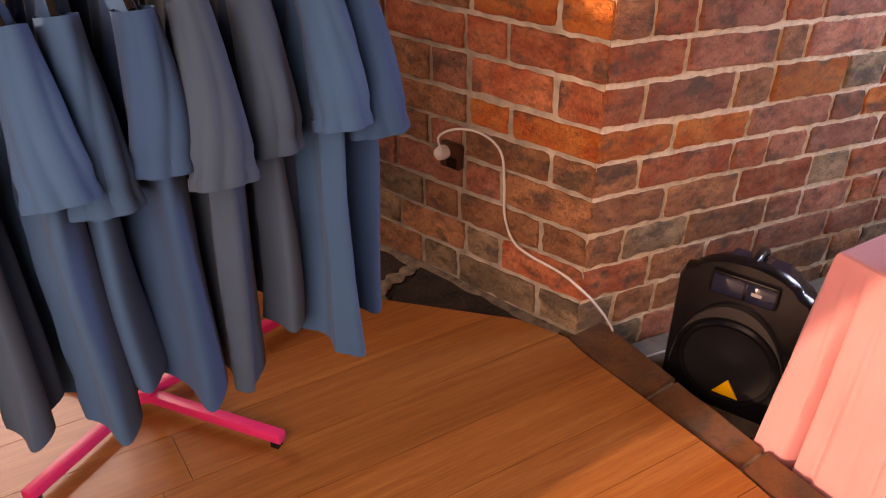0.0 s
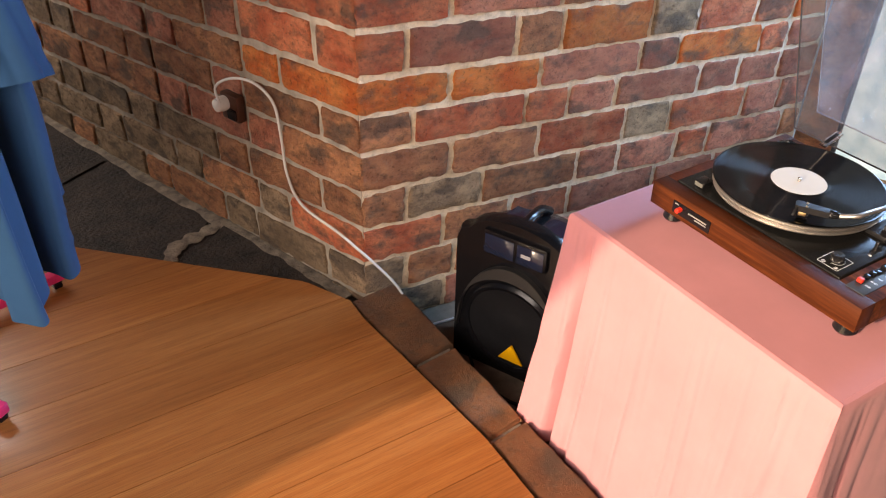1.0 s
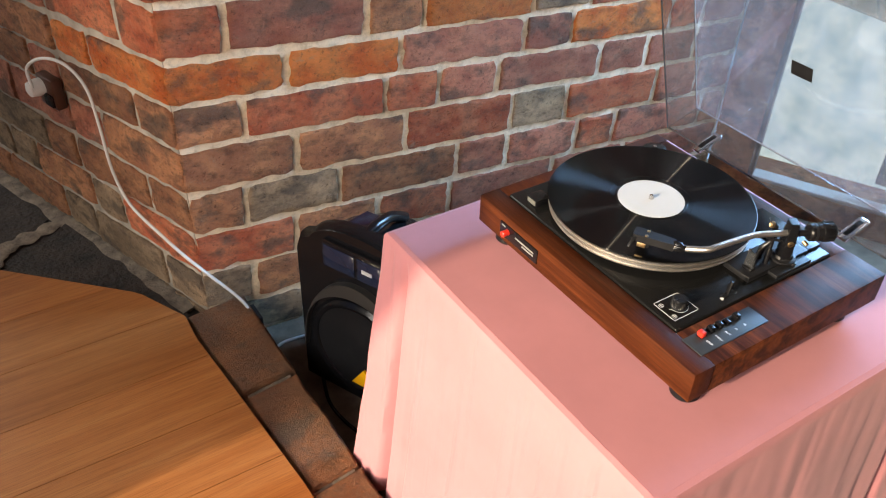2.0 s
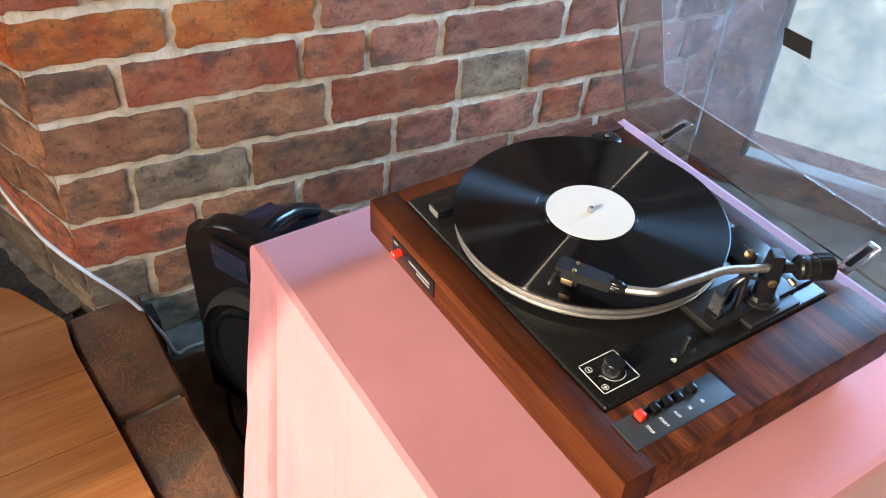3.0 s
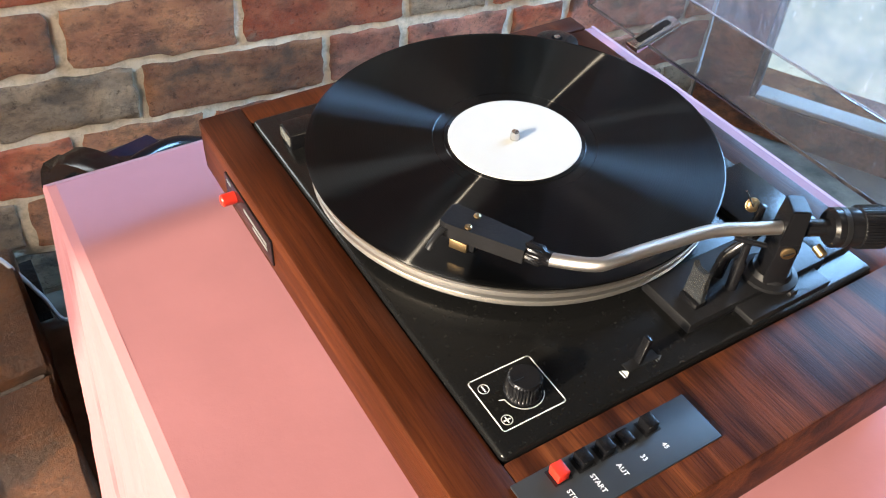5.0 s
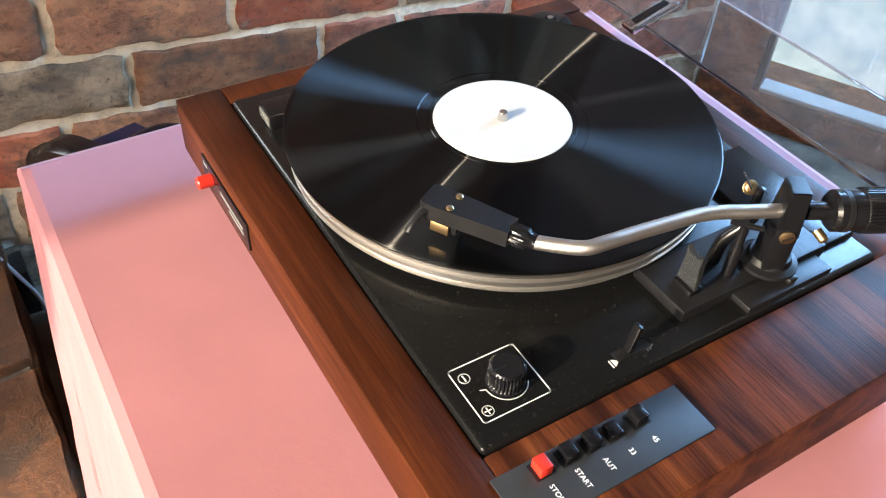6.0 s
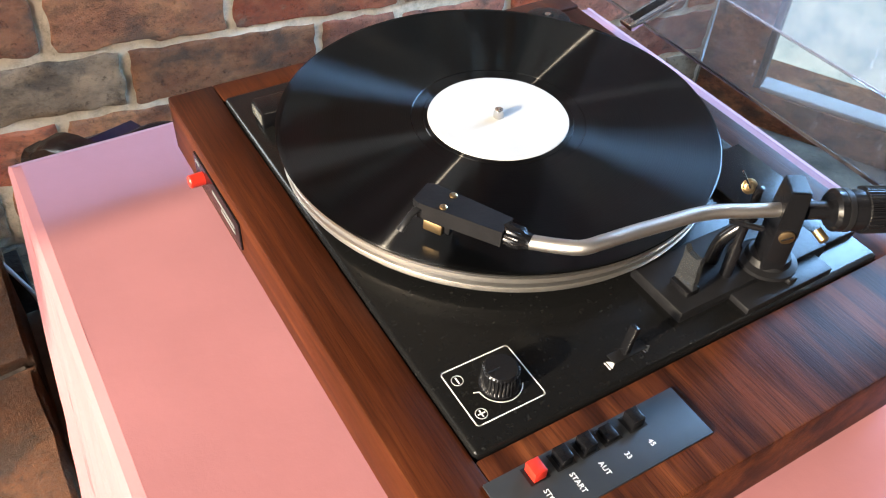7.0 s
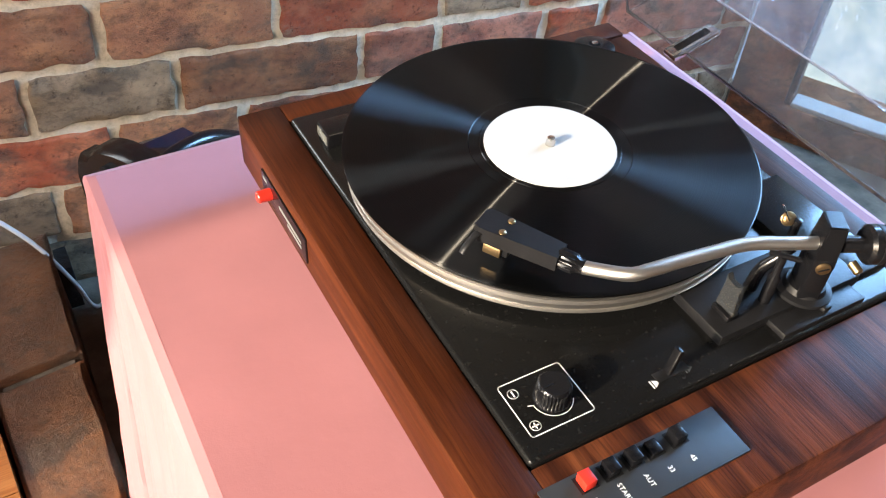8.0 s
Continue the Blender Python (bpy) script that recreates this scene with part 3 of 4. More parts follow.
# power button and name plate on the front
front = part("name_plate", box(bmesh.new(), X0 - 0.0016, X0 + 0.001, 0.233, 0.322, 0.040, 0.064, 0.0005), BLACK, player, "black name plate with illegible silver print")
SILVER = plain("silver_print", (0.17, 0.165, 0.16), 0.5)
for z, y0, y1 in ((0.0545, 0.241, 0.284), (0.0495, 0.241, 0.268), (0.0595, 0.309, 0.317)):
    part("print_bar", box(bmesh.new(), X0 - 0.002, X0 - 0.0015, y0, y1, z - 0.0014, z + 0.0014), SILVER, front)
part("power_button", lathe(bmesh.new(), [(0, 0.0115), (0.0038, 0.0115), (0.0048, 0.0105), (0.0050, 0.0), (0, 0)], 0, 0, 28, pose(X0 - 0.001, 0.303, 0.053, 0, -90, 0)), RED, player, "round red push button")

# adapter well at the far corner of the plate and speed window
adapter = part("adapter_holder", lathe(bmesh.new(), [(0, Z), (0.019, Z), (0.019, Z + 0.006), (0.014, Z + 0.0085), (0.005, Z + 0.0085), (0.004, Z + 0.005), (0, Z + 0.005)], 0.284, 0.334, 40), BLACK, player)
part("adapter_core", lathe(bmesh.new(), [(0, Z + 0.005), (0.0034, Z + 0.005), (0.003, Z + 0.010), (0, Z + 0.011)], 0.284, 0.334, 16), STEEL, adapter)
bm = box(bmesh.new(), 0.012, 0.038, 0.302, 0.324, Z - 0.001, Z + 0.013, 0.002)
cover = part("strobe_housing", bm, BLACK, player)
part("strobe_window", box(bmesh.new(), 0.0112, 0.013, 0.304, 0.322, Z + 0.002, Z + 0.010, 0.0006), plain("grey_glass", (0.10, 0.10, 0.09), 0.15), cover)

# ---- tonearm ----
def quad_block(bm, pts, z0, z1, top=1.0):
    cx, cy = sum(p[0] for p in pts) / len(pts), sum(p[1] for p in pts) / len(pts)
    lo = [bm.verts.new((x, y, z0)) for x, y in pts]
    hi = [bm.verts.new((cx + (x - cx) * top, cy + (y - cy) * top, z1)) for x, y in pts]
    k = len(pts)
    bm.faces.new(lo[::-1]), bm.faces.new(hi)
    for i in range(k):
        bm.faces.new((lo[i], lo[(i + 1) % k], hi[(i + 1) % k], hi[i]))
    bmesh.ops.recalc_face_normals(bm, faces=bm.faces)
    return bm


bm = box(bmesh.new(), 0.150, 0.272, 0.018, 0.062, Z - 0.001, Z + 0.008, 0.001)
arm_base = part("arm_base", bm, BLACK_MATT, player)
part("arm_base_step", box(bmesh.new(), 0.190, 0.262, 0.0035, 0.019, Z - 0.001, Z + 0.0045, 0.0008), BLACK_MATT, player)
part("arm_base_ramp", box(bmesh.new(), 0.2255, 0.2325, 0.006, 0.014, Z + 0.0045, Z + 0.0085, 0.0012), BLACK_MATT, player)
part("arm_board", box(bmesh.new(), 0.252, 0.303, 0.02, 0.125, Z - 0.001, Z + 0.005, 0.001), PLATE_MAT, player)
# arm rest
rest = part("arm_rest", box(bmesh.new(), 0.160, 0.170, 0.0255, 0.0405, Z + 0.008, Z + 0.013, 0.001), BLACK, player)
bm = bmesh.new()
prism(bm, [(-0.0075, 0), (0.0075, 0), (0.006, 0.018), (0.0065, 0.026), (0.0035, 0.0225), (-0.0035, 0.0225), (-0.0065, 0.026), (-0.006, 0.018)], -0.002, 0.002, pose(0.165, 0.033, Z + 0.0125, 90, 0, 90))
part("rest_fork", bm, CLEAR, rest, "clear plastic arm cradle")
# pivot
part("pivot_collar", lathe(bmesh.new(), [(0, Z + 0.008), (0.018, Z + 0.008), (0.018, Z + 0.0105), (0.014, Z + 0.012), (0.0125, Z + 0.016), (0, Z + 0.016)], 0.226, 0.026, 40), BLACK_MATT, player)
PIV = pose(0.2235, 0.0245, Z, 0, 0, -32)
bm = box(bmesh.new(), -0.0068, 0.0068, -0.0105, 0.0105, 0.012, 0.046, 0.0012, PIV)
yoke = part("pivot_yoke", bm, BLACK, player)
bm = quad_block(bmesh.new(), [(-0.0072, -0.0105), (0.0072, -0.0105), (0.0072, 0.0105), (-0.0072, 0.0105)], 0.038, 0.071, 0.80)
bmesh.ops.bevel(bm, geom=list(bm.edges), offset=0.0008, segments=2, affect="EDGES")
bmesh.ops.transform(bm, matrix=PIV, verts=bm.verts)
part("pivot_cap", bm, BLACK, yoke)
sc = PIV @ pose(0, -0.0105, 0.040, 90, 0, 0)
part("pivot_screw", lathe(bmesh.new(), [(0, 0), (0.0046, 0), (0.0046, 0.001), (0.0036, 0.0016), (0, 0.0014)], 0, 0, 24, sc), BRASS, yoke, "brass pivot screw")
part("screw_slot", box(bmesh.new(), -0.0034, 0.0034, -0.0005, 0.0005, 0.0013, 0.0019, 0, sc @ pose(0, 0, 0, 0, 0, 25)), BLACK_MATT, yoke)
# arm tube
HS = pose(0.0625, 0.108, Z + 0.044, 0, 3, 0) @ Matrix.Rotation(math.atan2(0.060 - 0.135, 0.088 - 0.042), 4, "Z")
AZ = Z + 0.0535
arm_pts = [tuple(HS @ Vector((0.030, 0, 0.002))), tuple(HS @ Vector((0.036, 0, 0.0025))), (0.0965, 0.0570, AZ - 0.002), (0.110, 0.0525, AZ), (0.128, 0.0508, AZ), (0.152, 0.0478, AZ), (0.172, 0.0450, AZ), (0.186, 0.0405, AZ), (0.200, 0.0335, AZ), (0.222, 0.0235, AZ)]
part("arm_tube", tube(bmesh.new(), smooth_path(arm_pts), 0.0043, 16), SATIN, player, "bent satin steel arm tube")
# counterweight
CW = pose(0.2335, 0.0165, AZ, 0, 90, -27)
part("weight_stub", lathe(bmesh.new(), [(0, -0.004), (0.0055, -0.004), (0.0055, 0.012), (0, 0.012)], 0, 0, 24, CW), BLACK, player)
wt = part("counterweight", lathe(bmesh.new(), [(0, 0.010), (0.0105, 0.010), (0.0125, 0.012), (0.0125, 0.016), (0.0118, 0.0165), (0.0118, 0.020), (0.0122, 0.022), (0.0122, 0.028), (0, 0.028)], 0, 0, 48, CW), BLACK, player)
part("dial_ring", lathe(bmesh.new(), [(0.0122, 0.0164), (0.0127, 0.0166), (0.0127, 0.0198), (0.0122, 0.02)], 0, 0, 48, CW), BLACK_MATT, wt, "matt dial ring")
bm = ribbed(bmesh.new(), [(0.0126, 0.028, 0), (0.0130, 0.0285, 1), (0.0130, 0.044, 1), (0.0128, 0.0445, 0), (0.0116, 0.046, 0)], 40, 0.0008, 0, 0, CW)
part("weight_grip", bm, BLACK, wt, "ribbed black grip")
part("lock_screw", lathe(bmesh.new(), [(0, 0), (0.003, 0), (0.003, 0.007), (0.002, 0.008), (0, 0.008)], 0, 0, 16, pose(0.2365, 0.0105, AZ - 0.012, 110, 0, 0)), BRASS, player)
# anti-skate thread weight and cue column
part("skate_post", lathe(bmesh.new(), [(0.003, Z), (0.003, Z + 0.045), (0, Z + 0.046)], 0.232, 0.052, 16), BLACK, player)
dial = part("skate_dial", lathe(bmesh.new(), [(0, 0), (0.0044, 0), (0.0050, 0.0006), (0.0044, 0.0012), (0.0030, 0.0013), (0.0038, 0.0020), (0.0030, 0.0027), (0.0016, 0.0028), (0.0016, 0.0045), (0, 0.0046)], 0, 0, 28, pose(0.228, 0.0565, Z + 0.044, 62, 0, -30)), BRASS, player, "brass anti-skate dial")
part("skate_pin", tube(bmesh.new(), [Vector((0.225, 0.0535, Z + 0.046)), Vector((0.219, 0.058, Z + 0.058))], 0.0006, 8), STEEL, dial)
bm = tube(bmesh.new(), smooth_path([(0.196, 0.043, Z + 0.008), (0.199, 0.0425, Z + 0.024), (0.206, 0.038, Z + 0.036), (0.212, 0.036, Z + 0.043)]), lambda t: 0.0046 - 0.0016 * t, 12)
part("cue_bracket", bm, BLACK, player)
part("cue_column", lathe(bmesh.new(), [(0.0038, Z + 0.008), (0.0038, Z + 0.03), (0.0025, Z + 0.032), (0.0025, Z + 0.047), (0, Z + 0.047)], 0.196, 0.030, 20), BLACK, player)
part("cue_platform", tube(bmesh.new(), smooth_path([(0.190, 0.036, Z + 0.0485), (0.196, 0.030, Z + 0.0475), (0.203, 0.022, Z + 0.0475)]), 0.0018, 8), BLACK, player)

# headshell
bm = bmesh.new()
prism(bm, [(-0.034, -0.0085), (-0.030, -0.0105), (0.021, -0.0075), (0.021, 0.0075), (-0.030, 0.0105), (-0.034, 0.0085)], 0.003, 0.0075, HS)
prism(bm, [(-0.030, -0.0105), (0.021, -0.0075), (0.021, -0.0060), (-0.030, -0.0090)], -0.003, 0.003, HS)
prism(bm, [(-0.030, 0.0090), (0.021, 0.0060), (0.021, 0.0075), (-0.030, 0.0105)], -0.003, 0.003, HS)
shell = part("headshell", bm, BLACK_MATT, player, "matt black headshell", False)
part("finger_lift", tube(bmesh.new(), smooth_path([Vector(HS @ Vector(p)) for p in ((-0.029, -0.009, 0.003), (-0.031, -0.012, 0.002), (-0.033, -0.019, -0.003), (-0.034, -0.022, -0.007))]), 0.0024, 10, 0.55), BLACK_MATT, shell)
for dy in (-0.0062, 0.0062):
    sm = HS @ pose(-0.016, dy, 0.0075)
    part("shell_screw", lathe(bmesh.new(), [(0, 0.0012), (0.0012, 0.0014), (0.0023, 0.0008), (0.0024, 0), (0, 0)], 0, 0, 16, sm), BRASS, shell)
cart = part("cartridge", box(bmesh.new(), -0.027, -0.010, -0.0075, 0.0075, -0.010, 0.003, 0.0008, HS), BLACK_MATT, shell)
part("cartridge_nose", box(bmesh.new(), -0.026, -0.014, -0.0098, -0.003, -0.0105, -0.0035, 0.0006, HS), BRASS, cart, "brass-coloured stylus body")
part("stylus", tube(bmesh.new(), [Vector(HS @ Vector((-0.022, 0, -0.008))), Vector(HS @ Vector((-0.027, 0, -0.0128)))], 0.0005, 6), STEEL, cart)
bm = ribbed(bmesh.new(), [(0.0056, 0.019, 0), (0.0060, 0.021, 1), (0.0060, 0.030, 1), (0.0052, 0.032, 0), (0.0050, 0.036, 0)], 12, 0.0009, 0, 0, HS @ pose(0, 0, 0.002, 0, 90, 0))
part("collar", bm, BLACK, player, "ribbed black locking collar")

# ---- lid: opened to about seventy degrees ----
LIDM = pose(0.352, 0, 0.086, 0, -17.6, 0)  # x: the lid's depth, z: along its opened panel
LW0, LW1, LH, LD, TH = -0.066, 0.374, 0.362, 0.068, 0.0028
lid = part("lid", box(bmesh.new(), LD - TH, LD, LW0, LW1, 0, LH, 0.0009, LIDM), LID_PANEL, player, "smoky scratched acrylic dust cover", False)
part("lid_side", box(bmesh.new(), 0, LD - TH, LW1 - TH, LW1, 0, LH, 0.0007, LIDM), LID, lid, "", False)
part("lid_side", box(bmesh.new(), 0, LD - TH, LW0, LW0 + TH, 0, LH, 0.0007, LIDM), LID, lid, "", False)
part("lid_back", box(bmesh.new(), 0, LD - TH, LW0 + TH, LW1 - TH, 0, TH, 0.0007, LIDM), LID, lid, "", False)
part("lid_front", box(bmesh.new(), 0, LD - TH, LW0 + TH, LW1 - TH, LH - TH, LH, 0.0007, LIDM), LID, lid, "", False)
# pale strips paint the light caught on acrylic edges; dark ones the open rim
EDGE_GLINT = plain("acrylic_edge_glint", (0.42, 0.44, 0.48), 0.15, 0, 0.25, 40)
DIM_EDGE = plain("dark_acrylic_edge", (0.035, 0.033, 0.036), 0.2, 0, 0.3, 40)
for e, mat in ((box(bmesh.new(), LD - 0.0002, LD + 0.0012, LW1 - 0.0012, LW1 + 0.0004, 0, LH, 0.0003, LIDM), EDGE_GLINT),
               (box(bmesh.new(), LD - 0.0002, LD + 0.0012, LW0, LW1, -0.0008, 0.0006, 0.0003, LIDM), EDGE_GLINT),
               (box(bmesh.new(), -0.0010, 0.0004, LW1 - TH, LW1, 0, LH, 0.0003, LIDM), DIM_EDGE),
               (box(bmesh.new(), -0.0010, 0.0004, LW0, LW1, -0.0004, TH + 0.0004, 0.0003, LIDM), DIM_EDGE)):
    part("lid_edge", e, mat, lid, "thin acrylic edge with light and dark painted in")
part("lid_sticker", box(bmesh.new(), LD - TH - 0.0008, LD - TH, 0.147, 0.183, 0.168, 0.191, 0, LIDM), BLACK_MATT, lid, "small dark sticker")
for y in (0.292, 0.012):
    hg = part("hinge", box(bmesh.new(), 0.3352, 0.341, y - 0.010, y + 0.010, 0.050, 0.068, 0.0015), CHROME, player, "chrome lid hinge")
    part("hinge_leaf", box(bmesh.new(), -0.016, 0.036, y - 0.0085, y + 0.0085, TH, TH + 0.006, 0.0025, LIDM), CHROME, hg)
    part("hinge_clip", box(bmesh.new(), -0.008, 0.028, y - 0.0036, y + 0.0036, TH + 0.0056, TH + 0.0066, 0.001, LIDM), BLACK, hg)

# ---- the table under its cloth ----
TX0, TX1, TY0, TY1 = -0.157, 0.45, -0.146, 0.463
table = thing("table", (0.124, 0.155, -0.143), "low box table hidden under a cloth", "table")
part("table_top", box(bmesh.new(), TX0 - 0.124 + 0.006, TX1 - 0.124 - 0.006, TY0 - 0.155 + 0.006, TY1 - 0.155 - 0.006, 0.632, 0.655, 0.003), PLINTH_WOOD, table)
for x in (-0.25, 0.25):
    for y in (-0.26, 0.26):
        part("leg", box(bmesh.new(), x - 0.02, x + 0.02, y - 0.02, y + 0.02, 0, 0.632, 0.002), PLINTH_WOOD, table)


def tablecloth():
    """A sheet laid over the table: rounded edges, folds that open towards the hem."""
    bm = bmesh.new()
    r, rows = 0.011, 44
    per = []
    w, d = TX1 - TX0, TY1 - TY0
    def side(n, f):
        for i in range(n):
            per.append(f(i / n))
    side(150, lambda t: (TX0, TY0 + d * t, -1, 0))
    side(110, lambda t: (TX0 + w * t, TY1, 0, 1))
    side(50, lambda t: (TX1, TY1 - d * t, 1, 0))
    side(120, lambda t: (TX1 - w * t, TY0, 0, -1))
    k = len(per)
    rings = []
    for j in range(rows):
        v = j / (rows - 1)
        ring = []
        for i, (x, y, nx, ny) in enumerate(per):
            # how near the corner, for the flared corner folds
            cx, cy = min(x - TX0, TX1 - x), min(y - TY0, TY1 - y)
            c = cx + cy
            corner = math.exp(-(c / 0.05) ** 2)
            mx_, my_ = (-1 if x < 0.124 else 1), (-1 if y < 0.155 else 1)
            nxx, nyy = nx * (1 - 0.5 * corner) + mx_ * 0.5 * corner, ny * (1 - 0.5 * corner) + my_ * 0.5 * corner
            s = y if nx else x
            n1 = noise.noise(Vector((s * 9 + nx * 3, ny * 5, 0.3)))
            n2 = noise.noise(Vector((s * 26 + nx * 3, ny * 5, v * 0.8)))
            n3 = noise.noise(Vector((x * 34, y * 34, v * 5)))
            if v < 0.05:
                a = v / 0.05 * math.pi / 2
                out, z = -r + r * math.sin(a), TOP - r + r * math.cos(a)
            else:
                q = (v - 0.05) / 0.95
                front = 1.0 if nx < 0 else 0.6
                out = 0.056 * front * q + (0.010 * n1 + 0.006 * n2 * front) * q ** 0.7 + 0.0016 * n3 + 0.012 * corner * q
                crease = noise.noise(Vector((s * 70 + 2.5 * v, nx * 3 + ny * 5, v * 1.4)))
                out -= (0.0085 if nx < 0 else 0.0015) * max(0.0, crease - 0.10) * (1 - 0.4 * q)
                fold = math.exp(-((c - 0.070) / 0.0075) ** 2) + 0.22 * math.exp(-((c - 0.125) / 0.010) ** 2)
                out -= (0.055 if y > 0.155 else 0.012) * fold * q ** 0.7
                z = TOP - r - q * (0.556 + 0.006 * n1)
            ring.append(bm.verts.new((x + nxx * out, y + nyy * out, z)))
        rings.append(ring)
    for a, c in zip(rings, rings[1:]):
        for i in range(k):
            bm.faces.new((a[i], c[i], c[(i + 1) % k], a[(i + 1) % k]))
    # top
    inner = rings[0]
    nx_, ny_ = 40, 40
    grid = {}
    for i in range(nx_ + 1):
        for j in range(ny_ + 1):
            x, y = TX0 + r + (w - 2 * r) * i / nx_, TY0 + r + (d - 2 * r) * j / ny_
            grid[i, j] = bm.verts.new((x, y, TOP + 0.0006 * noise.noise(Vector((x * 14, y * 14, 1)))))
    for i in range(nx_):
        for j in range(ny_):
            bm.faces.new((grid[i, j], grid[i + 1, j], grid[i + 1, j + 1], grid[i, j + 1]))
    bmesh.ops.recalc_face_normals(bm, faces=bm.faces)
    return bm


cloth = tagged(part("tablecloth", tablecloth(), PINK), "pale pink jersey tablecloth draped to the floor", "tablecloth")

# ---- loudspeaker ----
speaker = thing("loudspeaker", (-0.082, 0.705, -0.143), "black moulded loudspeaker with a yellow triangular badge", "loudspeaker", turn=24)
SWD, SH = 0.168, 0.465


def speaker_outline(grow=0.0, top=SH):
    pts = [(-SWD - grow, -grow), (SWD + grow, -grow), (SWD + grow, top * 0.80)]
    pts += [(SWD * 0.93 + grow, top * 0.87)] + [(SWD * 0.80 * math.cos(a) , top * 0.86 + (top * 0.14 + grow) * math.sin(a)) for a in [math.pi * k / 14 for k in range(1, 14)]]
    pts += [(-SWD * 0.93 - grow, top * 0.87), (-SWD - grow, top * 0.80)]
    return pts


UP = pose(0, 0, 0, 90, 0, -90)  # outline x to -y, outline y to z, height to -x
bm = bmesh.new()
rings = []
for dep, sc_, tall in ((0.0, 0.97, 0.985), (0.010, 1.0, 1.0), (0.034, 1.0, 1.0), (0.040, 0.985, 0.955), (0.12, 0.96, 0.915), (0.19, 0.84, 0.85), (0.23, 0.68, 0.77), (0.235, 0.62, 0.73)):
    rings.append([bm.verts.new((dep, -x * sc_, y * tall)) for x, y in speaker_outline()])
for a, c in zip(rings, rings[1:]):
    for i in range(len(a)):
        bm.faces.new((a[i], a[(i + 1) % len(a)], c[(i + 1) % len(a)], c[i]))
bm.faces.new(rings[0]), bm.faces.new(rings[-1][::-1])
bmesh.ops.recalc_face_normals(bm, faces=bm.faces)
body = part("cabinet", bm, BLACK, speaker)
# raised arch round the woofer, woofer ring, cone
ax = pose(0, 0, 0.155, 0, -90, 0)
part("woofer_ring", lathe(bmesh.new(), [(0.112, -0.002), (0.132, 0.0), (0.134, 0.006), (0.126, 0.013), (0.116, 0.010), (0.112, 0.0)], 0, 0, 56, ax), BLACK, speaker)
part("woofer_cone", lathe(bmesh.new(), [(0.116, 0.006), (0.105, 0.004), (0.05, 0.002), (0.035, 0.004), (0, 0.008)], 0, 0, 48, ax), BLACK_MATT, speaker)
bm = bmesh.new()
prism(bm, [(0.142 * math.cos(a), 0.155 + 0.150 * math.sin(a)) for a in [math.pi * k / 24 for k in range(25)]] + [(0.150 * math.cos(a), 0.10 + 0.24 * math.sin(a)) for a in [math.pi * (1 - k / 24) for k in range(25)]], 0.0, 0.016, UP)
# lighter than the cabinet black, to stand for the sheen on this lip
part("horn_lip", bm, plain("satin_black_plastic", (0.020, 0.019, 0.018), 0.45, 0, 0.1, 12), speaker)
horn = part("horn", box(bmesh.new(), -0.012, 0.004, -0.085, 0.085, 0.362, 0.428, 0.006), BLACK, speaker)
# the panels' blue is reflected sky mixed into their base colour
for y0, y1 in ((-0.078, -0.008), (0.0, 0.078)):
    part("horn_panel", box(bmesh.new(), -0.0145, -0.011, y0, y1, 0.368, 0.420, 0.001), plain("panel_with_sky_blue", (0.010, 0.016, 0.035), 0.08, 0, 0.05, 9, Specular_IOR_Level=0.5), horn)
part("control_label", box(bmesh.new(), -0.0155, -0.014, -0.045, -0.02, 0.390, 0.399), plain("grey_print", (0.4, 0.4, 0.4), 0.5), horn)
bm = bmesh.new()
prism(bm, [(-0.034, 0.0), (0.034, 0.0), (0.0, 0.052)], 0.006, 0.011, UP @ pose(0.015, 0.062, 0.004))
badge = part("badge", bm, YELLOW, speaker, "yellow triangular badge")
# black gloss tinted blue to paint in the window's reflection
WINDOW_GLOSS = plain("gloss_with_window_blue", (0.010, 0.014, 0.028), 0.07, 0, 0.05, 9, Specular_IOR_Level=0.6)
for y0, y1 in ((0.012, 0.075), (-0.088, -0.022)):
    bm = prism(bmesh.new(), [(0.044, y0), (0.115, (y0 + y1) / 2 - 0.02), (0.115, (y0 + y1) / 2 + 0.02), (0.044, y1)], SH * 0.88, SH * 0.932)
    part("handle_recess", bm, WINDOW_GLOSS, speaker, "glossy recess beside the grip, window blue painted in", False)
bm = tube(bmesh.new(), smooth_path([(0.026, -0.004, SH * 0.975), (0.06, -0.004, SH * 0.985), (0.11, -0.002, SH * 0.965), (0.16, 0.0, SH * 0.90)]), 0.012, 12)
part("carry_handle", bm, BLACK, speaker)
bm = tube(bmesh.new(), smooth_path([(-0.02, 0.10, 0.03), (-0.05, 0.06, 0.004), (-0.075, 0.0, 0.004), (-0.085, -0.07, 0.004), (-0.07, -0.12, 0.005)]), 0.004, 8)
part("lead", bm, BLACK, speaker)

# ---- wall socket with plug and white lead ----
def on_left(u, off, z):
    return NORTHWARD @ Vector((u, -off, z))


socket = thing("wall_socket", (0, 0, 0), "dark brown socket with white plug on brick", "socket")
socket.matrix_basis = NORTHWARD @ Matrix.Translation((0.462, 0, 0.385))
part("back_box", box(bmesh.new(), -0.036, 0.036, -0.028, 0.0, -0.038, 0.038, 0.006), plain("brown_bakelite", (0.045, 0.016, 0.009), 0.3), socket)
part("rocker", box(bmesh.new(), -0.03, 0.005, -0.034, -0.026, -0.03, 0.0, 0.003), BLACK, socket)
